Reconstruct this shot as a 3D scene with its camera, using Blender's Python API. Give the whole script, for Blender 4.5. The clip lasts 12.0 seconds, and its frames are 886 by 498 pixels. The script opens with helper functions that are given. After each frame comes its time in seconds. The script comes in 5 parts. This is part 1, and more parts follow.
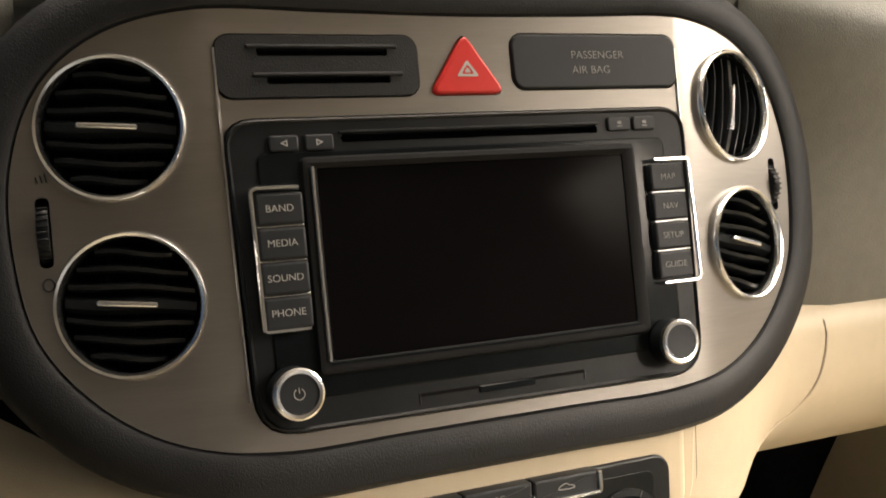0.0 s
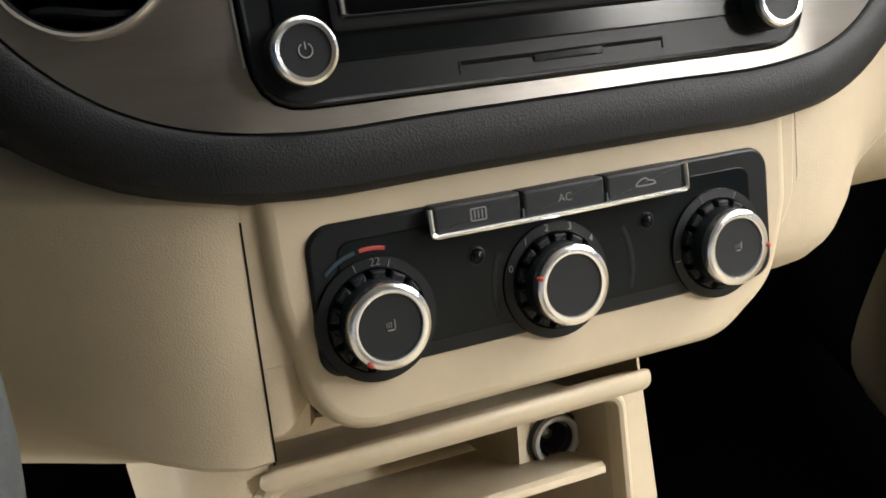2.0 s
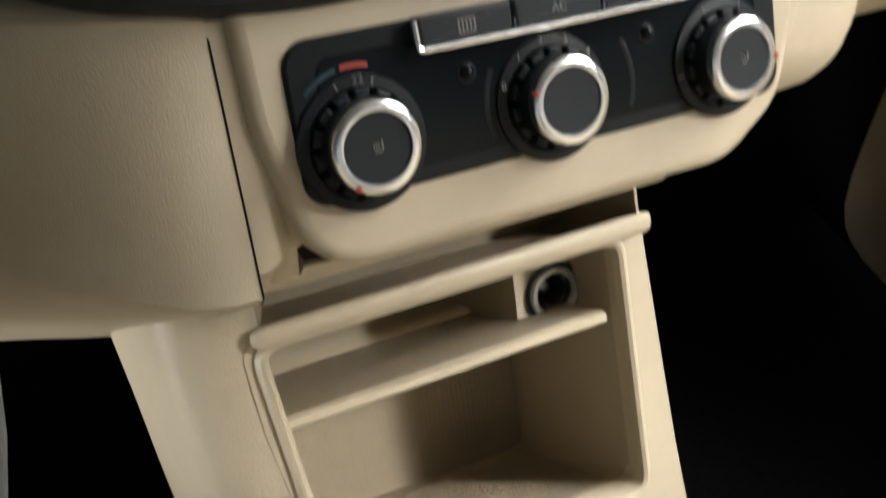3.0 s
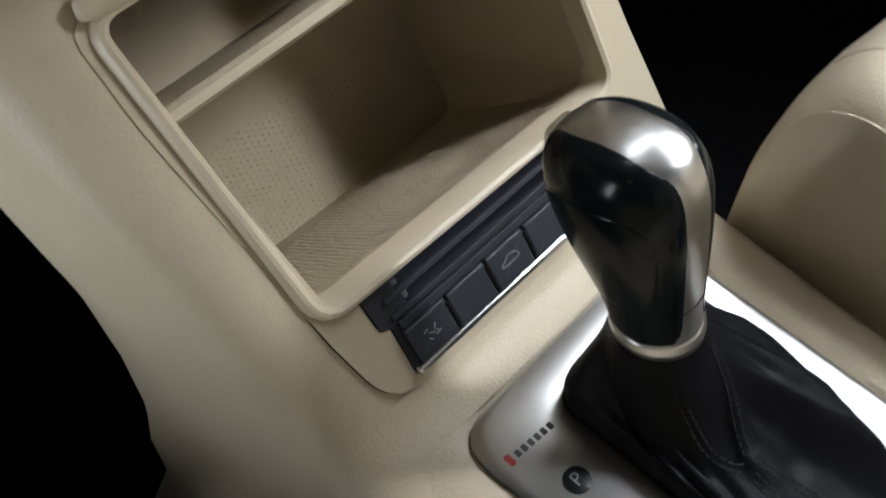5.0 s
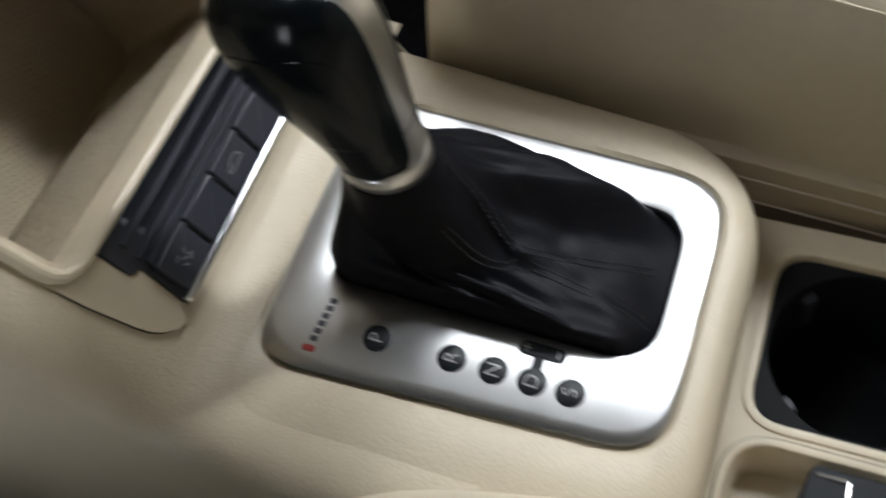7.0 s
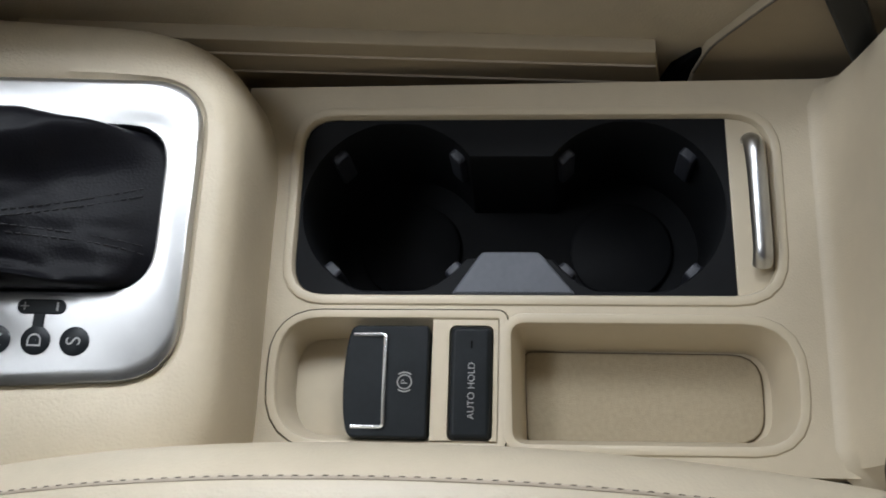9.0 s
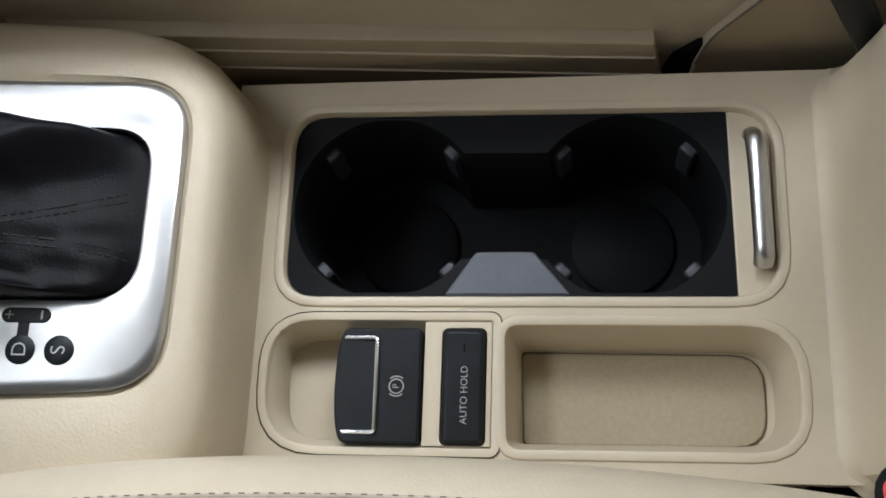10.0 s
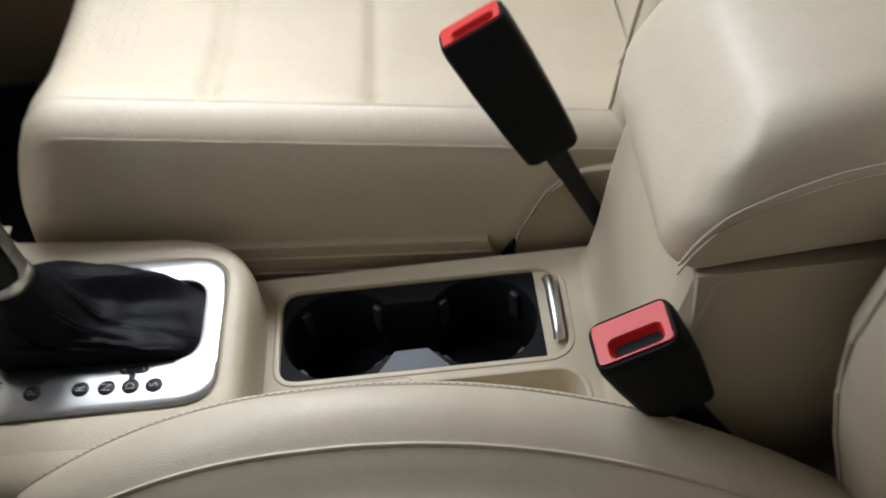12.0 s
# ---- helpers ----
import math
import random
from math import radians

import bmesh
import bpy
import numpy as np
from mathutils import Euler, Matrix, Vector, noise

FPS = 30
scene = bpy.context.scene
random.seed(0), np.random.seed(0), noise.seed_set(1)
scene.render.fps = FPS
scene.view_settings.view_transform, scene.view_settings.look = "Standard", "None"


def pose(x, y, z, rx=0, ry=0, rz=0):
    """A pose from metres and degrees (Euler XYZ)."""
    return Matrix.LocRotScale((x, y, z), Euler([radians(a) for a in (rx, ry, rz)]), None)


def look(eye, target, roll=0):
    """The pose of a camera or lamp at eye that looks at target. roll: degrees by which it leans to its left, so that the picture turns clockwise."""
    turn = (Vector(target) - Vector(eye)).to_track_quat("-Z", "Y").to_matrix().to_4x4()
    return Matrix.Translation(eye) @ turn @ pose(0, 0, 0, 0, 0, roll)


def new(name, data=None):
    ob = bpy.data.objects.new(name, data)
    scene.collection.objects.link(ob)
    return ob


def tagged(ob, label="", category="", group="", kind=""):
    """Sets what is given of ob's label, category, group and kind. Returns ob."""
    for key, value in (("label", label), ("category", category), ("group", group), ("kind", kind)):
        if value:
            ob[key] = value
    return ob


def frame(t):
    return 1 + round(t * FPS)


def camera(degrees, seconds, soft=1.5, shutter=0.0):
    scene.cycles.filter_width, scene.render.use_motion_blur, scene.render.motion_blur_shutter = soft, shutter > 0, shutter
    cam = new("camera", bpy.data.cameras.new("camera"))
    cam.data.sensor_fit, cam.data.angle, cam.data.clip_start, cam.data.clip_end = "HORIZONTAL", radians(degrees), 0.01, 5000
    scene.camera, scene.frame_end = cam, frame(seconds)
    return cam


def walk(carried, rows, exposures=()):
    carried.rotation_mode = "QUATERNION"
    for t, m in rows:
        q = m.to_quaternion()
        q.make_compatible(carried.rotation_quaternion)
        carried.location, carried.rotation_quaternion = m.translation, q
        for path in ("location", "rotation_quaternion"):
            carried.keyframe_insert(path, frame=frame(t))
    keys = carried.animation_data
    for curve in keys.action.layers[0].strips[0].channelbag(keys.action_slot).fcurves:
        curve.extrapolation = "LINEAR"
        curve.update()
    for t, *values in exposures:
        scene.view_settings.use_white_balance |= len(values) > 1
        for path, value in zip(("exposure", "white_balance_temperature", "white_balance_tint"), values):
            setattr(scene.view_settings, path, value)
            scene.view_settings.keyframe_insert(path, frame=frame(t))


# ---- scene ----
cam = camera(45.93, 12.0, soft=1.7, shutter=0.5)
# path begin
ROWS = [
    (0.0, pose(-0.2081, -0.3448, 0.2253, 60.07, -8.82, -23.61)),
    (0.5, pose(-0.1964, -0.3446, 0.1999, 58.59, -7.65, -23.05)),
    (1.0, pose(-0.2002, -0.3310, 0.1383, 54.45, -6.41, -24.73)),
    (1.5, pose(-0.1934, -0.3180, 0.1185, 52.73, -5.64, -24.67)),
    (2.0, pose(-0.1887, -0.3117, 0.1110, 53.04, -5.59, -24.86)),
    (2.5, pose(-0.1838, -0.3070, 0.1027, 51.80, -5.29, -25.24)),
    (3.0, pose(-0.1876, -0.3110, 0.0754, 48.01, -4.05, -27.21)),
    (3.2, pose(-0.1945, -0.3102, 0.0610, 46.53, -3.36, -29.25)),
    (3.5, pose(-0.1907, -0.3235, 0.0409, 44.50, -2.47, -29.12)),
    (3.7, pose(-0.1890, -0.3241, 0.0232, 43.66, -1.98, -29.74)),
    (5.3, pose(-0.1929, -0.2778, -0.0583, 35.99, 5.56, -50.27)),
    (5.5, pose(-0.2019, -0.2856, -0.0671, 37.19, 6.69, -52.58)),
    (6.0, pose(-0.2074, -0.2950, -0.0772, 38.26, 8.53, -55.79)),
    (6.5, pose(-0.2146, -0.2691, -0.0784, 36.72, 5.23, -61.92)),
    (7.0, pose(-0.2059, -0.3097, -0.0690, 31.87, 6.82, -70.68)),
    (7.3, pose(-0.2164, -0.3286, -0.0662, 31.27, 5.17, -76.78)),
    (7.5, pose(-0.2069, -0.3468, -0.0617, 29.70, 5.23, -79.75)),
    (7.7, pose(-0.2019, -0.3554, -0.0543, 28.92, 3.67, -82.82)),
    (9.3, pose(-0.1257, -0.4580, -0.0661, 17.52, 6.45, -88.20)),
    (9.5, pose(-0.1236, -0.4591, -0.0679, 17.35, 6.72, -88.24)),
    (10.0, pose(-0.1196, -0.4635, -0.0703, 17.00, 7.43, -88.08)),
    (10.5, pose(-0.1183, -0.4630, -0.0686, 16.75, 7.29, -88.15)),
    (10.8, pose(-0.1202, -0.4599, -0.0510, 16.62, 6.04, -88.63)),
    (11.0, pose(-0.1435, -0.4678, -0.0363, 19.05, 6.02, -89.40)),
    (11.4, pose(-0.2256, -0.4837, 0.0014, 27.11, 5.57, -91.14)),
    (11.6, pose(-0.2805, -0.4819, 0.0297, 31.13, 4.91, -92.33)),
    (11.8, pose(-0.3951, -0.4797, 0.0745, 38.57, 4.85, -93.08)),
    (12.0, pose(-0.4784, -0.4807, 0.1029, 43.46, 5.32, -93.43)),
]
# path end
EXPOSURES = [(0.0, -0.1, 8000, 14), (1.0, -0.15, 7800, 13), (1.5, -0.25, 6900, 11), (2.5, -0.4, 6700, 10), (3.0, -0.4, 6500, 9), (3.5, -0.28, 5700, 9), (5.5, -0.9, 5900, 8), (6.0, -0.9, 5800, 8), (7.0, -0.9, 5900, 8), (9.5, -0.85, 5800, 9), (11.0, -0.68, 5800, 9), (11.5, -0.72, 5800, 9), (12.0, -0.9, 5850, 10)]
walk(cam, ROWS, EXPOSURES)

# ---- light: an overcast day, mostly through the passenger's window ----
world = bpy.data.worlds.new("sky")
scene.world = world
world.use_nodes = True
wn = world.node_tree.nodes
sky = wn.new("ShaderNodeTexSky")
sky.sky_type = "NISHITA"
sky.sun_disc = False
sky.sun_elevation, sky.sun_rotation = radians(42), radians(75)
world.node_tree.links.new(sky.outputs[0], wn["Background"].inputs[0])
wn["Background"].inputs[1].default_value = 0.03


DAY = (1.0, 0.985, 0.96)


def area_lamp(name, w, h, m, watts, colour):
    lamp = bpy.data.lights.new(name, "AREA")
    lamp.shape, lamp.size, lamp.size_y, lamp.energy, lamp.color = "RECTANGLE", w, h, watts, colour
    ob = new(name, lamp)
    ob.matrix_world = m
    return ob


area_lamp("passenger_window_light", 0.40, 0.34, look((0.72, -0.22, 0.46), (-0.02, -0.48, -0.36)), 4.9, DAY).data.spread = radians(100)
area_lamp("pillar_window_light", 0.10, 0.30, look((0.66, -0.67, 0.43), (0.085, -0.14, -0.38)), 1.25, DAY).data.spread = radians(40)
area_lamp("windscreen_light", 0.80, 0.5, look((0.20, 0.36, 0.58), (0.05, -0.55, -0.22)), 28.0, DAY)
area_lamp("rear_window_light", 1.1, 0.36, look((0.05, -1.52, 0.38), (0.0, -0.1, -0.10)), 0.6, DAY)
# Narrow fill lamp, added to brighten the console's driver side.
area_lamp("driver_side_fill", 0.08, 0.30, look((-0.74, 0.0, -0.38), (-0.12, 0.03, -0.29)), 0.32, DAY).data.spread = radians(42)


# ---- materials ----
def material(name, colour, rough, metal=0.0, vary=0.12, scale=40.0, grain=0.0, grain_scale=900.0, coat=0.0, stretch=(1, 1, 1), rough_vary=0.08, pattern="voronoi", spec=0.5, fine=6.0):
    m = bpy.data.materials.new(name)
    m.use_nodes = True
    n, link = m.node_tree.nodes, m.node_tree.links.new
    b = n["Principled BSDF"]
    b.inputs["Metallic"].default_value = metal
    b.inputs["Coat Weight"].default_value = coat
    b.inputs["Coat Roughness"].default_value = 0.04
    b.inputs["Specular IOR Level"].default_value = spec
    co = n.new("ShaderNodeTexCoord")
    mp = n.new("ShaderNodeMapping")
    mp.inputs["Scale"].default_value = stretch
    link(co.outputs["Object"], mp.inputs[0])
    big, small = n.new("ShaderNodeTexNoise"), n.new("ShaderNodeTexNoise")
    big.inputs["Scale"].default_value, small.inputs["Scale"].default_value = scale, scale * fine
    big.inputs["Detail"].default_value, small.inputs["Detail"].default_value = 3, 2
    link(mp.outputs[0], big.inputs["Vector"])
    link(mp.outputs[0], small.inputs["Vector"])
    mix = n.new("ShaderNodeMath")
    mix.operation = "MULTIPLY_ADD"
    mix.inputs[1].default_value = 0.6
    link(big.outputs[0], mix.inputs[0])
    half = n.new("ShaderNodeMath")
    half.operation = "MULTIPLY"
    half.inputs[1].default_value = 0.4
    link(small.outputs[0], half.inputs[0])
    link(half.outputs[0], mix.inputs[2])
    ramp = n.new("ShaderNodeValToRGB")
    lo, hi = [c * (1 - vary) for c in colour], [min(1, c * (1 + vary)) for c in colour]
    ramp.color_ramp.elements[0].position, ramp.color_ramp.elements[1].position = 0.3, 0.7
    ramp.color_ramp.elements[0].color, ramp.color_ramp.elements[1].color = (*lo, 1), (*hi, 1)
    link(mix.outputs[0], ramp.inputs[0])
    link(ramp.outputs[0], b.inputs["Base Color"])
    rr = n.new("ShaderNodeMapRange")
    rr.inputs["To Min"].default_value, rr.inputs["To Max"].default_value = max(0.02, rough - rough_vary), min(1, rough + rough_vary)
    link(mix.outputs[0], rr.inputs[0])
    link(rr.outputs[0], b.inputs["Roughness"])
    if grain:
        if pattern == "voronoi":
            g = n.new("ShaderNodeTexVoronoi")
            g.feature = "F1"
        else:
            g = n.new("ShaderNodeTexNoise")
        g.inputs["Scale"].default_value = grain_scale
        link(mp.outputs[0], g.inputs["Vector"])
        bump = n.new("ShaderNodeBump")
        bump.inputs["Strength"].default_value = grain
        bump.inputs["Distance"].default_value = 0.0004
        link(g.outputs[0], bump.inputs["Height"])
        link(bump.outputs[0], b.inputs["Normal"])
    return m


BEIGE = material("beige_plastic", (0.50, 0.432, 0.315), 0.50, vary=0.05, scale=25, grain=0.20, grain_scale=1400)
BEIGE_SOFT = material("beige_soft_grained_trim", (0.50, 0.432, 0.315), 0.48, vary=0.05, scale=25, grain=0.75, grain_scale=700, pattern="noise")
BEIGE_SMOOTH = material("beige_smooth_plastic", (0.50, 0.431, 0.312), 0.42, vary=0.04, scale=25, grain=0.10, grain_scale=1800)
# The beige plastic darkened, for shade in the pocket and low on the seats.
BEIGE_SHADED = material("beige_shaded_plastic", (0.40, 0.335, 0.235), 0.55, vary=0.05, scale=25, grain=0.25, grain_scale=1400)
LEATHER = material("beige_leather", (0.54, 0.473, 0.355), 0.42, vary=0.06, scale=18, grain=0.30, grain_scale=750)
LEATHER_DARK = material("beige_perforated_leather", (0.47, 0.40, 0.31), 0.55, vary=0.07, scale=22, grain=0.6, grain_scale=350)
# Brown holding the shade of the stack's slot and the tray's gap.
SHADED_GAP = material("shaded_gap_brown", (0.085, 0.060, 0.033), 0.75, vary=0.1, scale=60.0)
CARPET_BEIGE = material("beige_felt_mat", (0.36, 0.30, 0.205), 0.95, vary=0.10, scale=420, grain=0.9, grain_scale=1600, pattern="noise", spec=0.1)
DARK = material("black_grained_plastic", (0.012, 0.0135, 0.0155), 0.50, vary=0.2, scale=30, grain=0.30, grain_scale=1400, spec=0.24)
KEY = material("black_key_plastic", (0.013, 0.0155, 0.019), 0.48, vary=0.15, scale=60, grain=0.08, grain_scale=2500, spec=0.27)
DASH = material("dark_grey_grained_dash", (0.155, 0.157, 0.142), 0.42, vary=0.15, scale=20, grain=0.35, grain_scale=1000)
SWITCH = material("blue_grey_switch_plastic", (0.026, 0.028, 0.036), 0.45, vary=0.12, scale=60, grain=0.08, grain_scale=2500, spec=0.35)
BLACK = material("satin_black_plastic", (0.009, 0.0108, 0.0125), 0.36, vary=0.2, scale=60, spec=0.20)
MATT = material("matt_black_plastic", (0.0065, 0.0070, 0.0080), 0.62, vary=0.2, scale=60, spec=0.12)
GLOSS = material("piano_black", (0.006, 0.008, 0.009), 0.16, vary=0.2, scale=40, rough_vary=0.04, spec=0.12)
SCREEN = material("dark_screen_glass", (0.004, 0.0037, 0.004), 0.12, vary=0.15, scale=15, rough_vary=0.02, spec=0.006)
VOID = material("black_void", (0.004, 0.004, 0.004), 0.9, vary=0.3, scale=80, spec=0.1)
BOOT = material("black_leather", (0.005, 0.005, 0.0065), 0.45, vary=0.25, scale=40, grain=0.25, grain_scale=900, spec=0.08)
CARPET = material("black_carpet", (0.012, 0.012, 0.014), 0.97, vary=0.4, scale=120, grain=0.8, grain_scale=900, pattern="noise", spec=0.05)
CHROME = material("chrome", (0.86, 0.87, 0.88), 0.22, metal=1.0, vary=0.03, scale=40, rough_vary=0.04)
SILVER = material("silver_paint", (0.72, 0.73, 0.74), 0.30, metal=0.45, vary=0.04, scale=40)
SATIN = material("satin_silver", (0.56, 0.56, 0.555), 0.30, metal=1.0, vary=0.05, scale=30, rough_vary=0.06)
BRUSHED = material("brushed_steel_trim", (0.26, 0.242, 0.222), 0.34, metal=0.85, vary=0.07, scale=14, stretch=(1, 10, 1), rough_vary=0.03, grain=0.04, grain_scale=500, pattern="noise")
RED = material("red_plastic", (0.54, 0.022, 0.020), 0.35, vary=0.08, scale=40)
WHITE = material("white_print", (0.36, 0.36, 0.35), 0.6, vary=0.05)
GREY_PRINT = material("grey_print", (0.20, 0.20, 0.20), 0.6, vary=0.05)
RED_PRINT = material("red_print", (0.42, 0.05, 0.04), 0.6, vary=0.05)
BLUE_PRINT = material("blue_print", (0.010, 0.035, 0.055), 0.6, vary=0.05)
BOOT_STITCH = material("black_thread", (0.016, 0.016, 0.018), 0.8, vary=0.2, scale=300)
STITCH = material("dark_thread", (0.10, 0.085, 0.065), 0.9, vary=0.2, scale=300)
RUBBER = material("dark_rubber", (0.075, 0.080, 0.095), 0.55, vary=0.15, scale=60)
HEADLINER = material("grey_headliner", (0.34, 0.32, 0.29), 0.95, vary=0.06, scale=60)
WHEEL = material("grey_leather", (0.060, 0.068, 0.072), 0.45, vary=0.15, scale=40, grain=0.5, grain_scale=500)


# ---- building blocks ----
def frame_at(o, tilt):
    """Axes of a face: u right, v up along the face, w out of it; tilt in degrees back from upright."""
    a = radians(tilt)
    m = Matrix(((1, 0, 0, o[0]), (0, math.sin(a), -math.cos(a), o[1]), (0, math.cos(a), math.sin(a), o[2]), (0, 0, 0, 1)))
    return m


FACE = frame_at((0, 0, 0), 34)
CLIM = frame_at((-0.0033, -0.0589, -0.1042), 28)
POCK = frame_at((0.0012, -0.0436, -0.3090), 25)
GEAR = frame_at((0.0010, -0.2010, -0.4529), 86)
DECK = frame_at((-0.0011, -0.3993, -0.5172), 90)
IDENT = Matrix.Identity(4)


def thing(name, m, label, category, group="", kind=""):
    ob = new(name)
    ob.empty_display_size = 0.02
    ob.matrix_world = m
    return tagged(ob, label, category, group, kind)


def part(name, bm, mat, parent, label="", m=None, sharp=38):
    me = bpy.data.meshes.new(name)
    bmesh.ops.recalc_face_normals(bm, faces=bm.faces)
    bm.to_mesh(me)
    bm.free()
    me.materials.append(mat)
    me.shade_smooth()
    me.set_sharp_from_angle(angle=radians(sharp))
    for f in me.polygons:
        if len(f.vertices) > 8 and sharp < 60:
            f.use_smooth = False
    ob = new(name, me)
    if parent is not None:
        ob.parent = parent
    if m is not None:
        ob.matrix_basis = m
    if label:
        ob["label"] = label
    return ob


def single(name, bm, mat, m, label, category, group="", kind="", sharp=38):
    ob = part(name, bm, mat, None, "", m, sharp)
    return tagged(ob, label, category, group, kind)


def rrect(w, h, r, n=5, cx=0.0, cy=0.0):
    pts = []
    for sx, sy, a0 in ((1, 1, 0), (-1, 1, 90), (-1, -1, 180), (1, -1, 270)):
        for k in range(n + 1):
            a = radians(a0 + 90 * k / n)
            pts.append((cx + sx * (w / 2 - r) + r * math.cos(a), cy + sy * (h / 2 - r) + r * math.sin(a)))
    return pts


def ring2(r, n=32, cx=0.0, cy=0.0):
    return [(cx + r * math.cos(2 * math.pi * k / n), cy + r * math.sin(2 * math.pi * k / n)) for k in range(n)]


def smooth_loop(pts, n=6, closed=True):
    out, c = [], len(pts)
    span = range(c) if closed else range(c - 1)
    for i in span:
        if closed:
            p0, p1, p2, p3 = (Vector(pts[(i + k) % c]) for k in (-1, 0, 1, 2))
        else:
            p0, p1, p2, p3 = (Vector(pts[min(max(i + k, 0), c - 1)]) for k in (-1, 0, 1, 2))
        for k in range(n):
            t = k / n
            out.append(tuple(0.5 * (2 * p1 + (p2 - p0) * t + (2 * p0 - 5 * p1 + 4 * p2 - p3) * t * t + (3 * p1 - p0 - 3 * p2 + p3) * t ** 3)))
    if not closed:
        out.append(tuple(pts[-1]))
    return out


def round_poly(pts, r, n=4):
    """A polygon with its corners rounded; r is one radius or one for each corner."""
    out, c = [], len(pts)
    for i in range(c):
        p, a, b = Vector(pts[i]), Vector(pts[i - 1]), Vector(pts[(i + 1) % c])
        rad = r[i] if isinstance(r, (list, tuple)) else r
        da, db = (a - p).normalized(), (b - p).normalized()
        half = math.acos(max(-1, min(1, da.dot(db)))) / 2
        d = min(rad / math.tan(half), (a - p).length * 0.49, (b - p).length * 0.49)
        q0, q1 = p + da * d, p + db * d
        for k in range(n + 1):
            t = k / n
            out.append(tuple((1 - t) ** 2 * q0 + 2 * t * (1 - t) * p + t * t * q1))
    return out


def offset2(pts, d):
    """The outline moved inwards by d (counter-clockwise outlines)."""
    out, c = [], len(pts)
    area = sum(pts[i - 1][0] * pts[i][1] - pts[i][0] * pts[i - 1][1] for i in range(c))
    s = 1 if area > 0 else -1
    for i in range(c):
        a, p, b = Vector(pts[i - 1]), Vector(pts[i]), Vector(pts[(i + 1) % c])
        e1, e2 = (p - a), (b - p)
        n1, n2 = Vector((-e1.y, e1.x)).normalized(), Vector((-e2.y, e2.x)).normalized()
        n = (n1 + n2)
        n = n.normalized() if n.length > 1e-6 else n1
        k = max(0.4, n.dot(n1))
        out.append((p.x + s * n.x * d / k, p.y + s * n.y * d / k))
    return out


def loft(rings, cap0=True, cap1=True, closed=True, bm=None):
    bm = bm or bmesh.new()
    rows = [[bm.verts.new(p) for p in ring] for ring in rings]
    n = len(rows[0])
    for a, b in zip(rows, rows[1:]):
        for i in range(n if closed else n - 1):
            j = (i + 1) % n
            bm.faces.new((a[i], a[j], b[j], b[i]))
    if cap0:
        bm.faces.new(rows[0][::-1])
    if cap1:
        bm.faces.new(rows[-1])
    return bm


def plate(pts, w0, w1, bev=0.001, seg=3, bm=None, dish=0.0):
    """A slab with rounded upper edges, standing on w0."""
    rings = [[(x, y, w0) for x, y in pts]]
    for k in range(seg + 1):
        a = math.pi / 2 * k / seg
        o = offset2(pts, bev * (1 - math.cos(a)))
        rings.append([(x, y, w1 - bev + bev * math.sin(a)) for x, y in o])
    if dish:
        o = offset2(pts, bev * 2.2)
        rings.append([(x, y, w1) for x, y in o])
        o = offset2(pts, bev * 3.2)
        rings.append([(x, y, w1 - dish) for x, y in o])
    return loft(rings, bm=bm)


def holed(outer, holes, w0, w1, bm=None):
    """A flat slab with openings through it."""
    bm = bm or bmesh.new()
    loops = []
    for pts in (outer, *holes):
        vs = [bm.verts.new((x, y, w1)) for x, y in pts]
        loops.append((vs, [bm.edges.new((vs[i - 1], vs[i])) for i in range(len(vs))]))
    bmesh.ops.triangle_fill(bm, use_beauty=True, use_dissolve=False, edges=[e for _, es in loops for e in es])
    for vs, _ in loops:
        low = [bm.verts.new((v.co.x, v.co.y, w0)) for v in vs]
        for i in range(len(vs)):
            bm.faces.new((vs[i - 1], vs[i], low[i], low[i - 1]))
    return bm


def lathe(profile, n=32, bm=None, cap0=False, cap1=False):
    rings = [[(r * math.cos(2 * math.pi * k / n), r * math.sin(2 * math.pi * k / n), w) for k in range(n)] for r, w in profile]
    return loft(rings, cap0, cap1, bm=bm)


def tube(path, ra, rb=None, n=8, closed=False, up=(0, 0, 1), bm=None):
    """A rod of round or oval section along a path; rb is the half-width along up."""
    rb = rb or ra
    pts, rings = [Vector(p) for p in path], []
    c = len(pts)
    for i, p in enumerate(pts):
        d = (pts[(i + 1) % c] - pts[i - 1]) if closed else (pts[min(i + 1, c - 1)] - pts[max(i - 1, 0)])
        d.normalize()
        side = d.cross(Vector(up))
        side = side.normalized() if side.length > 1e-5 else Vector((1, 0, 0))
        top = side.cross(d)
        rings.append([p + side * ra * math.cos(2 * math.pi * k / n) + top * rb * math.sin(2 * math.pi * k / n) for k in range(n)])
    if closed:
        rings.append(rings[0])
        bm = loft(rings, False, False, bm=bm)
        bmesh.ops.remove_doubles(bm, verts=bm.verts, dist=1e-6)
        return bm
    return loft(rings, bm=bm)


def sheet(fn, nu, nv, thick=0.0):
    """A surface from a function of two numbers from 0 to 1, given a thickness along its normals."""
    bm = bmesh.new()
    rows = [[bm.verts.new(fn(i / nu, j / nv)) for j in range(nv + 1)] for i in range(nu + 1)]
    for i in range(nu):
        for j in range(nv):
            bm.faces.new((rows[i][j], rows[i + 1][j], rows[i + 1][j + 1], rows[i][j + 1]))
    if thick:
        bmesh.ops.recalc_face_normals(bm, faces=bm.faces)
        bmesh.ops.solidify(bm, geom=bm.faces[:], thickness=thick)
    return bm


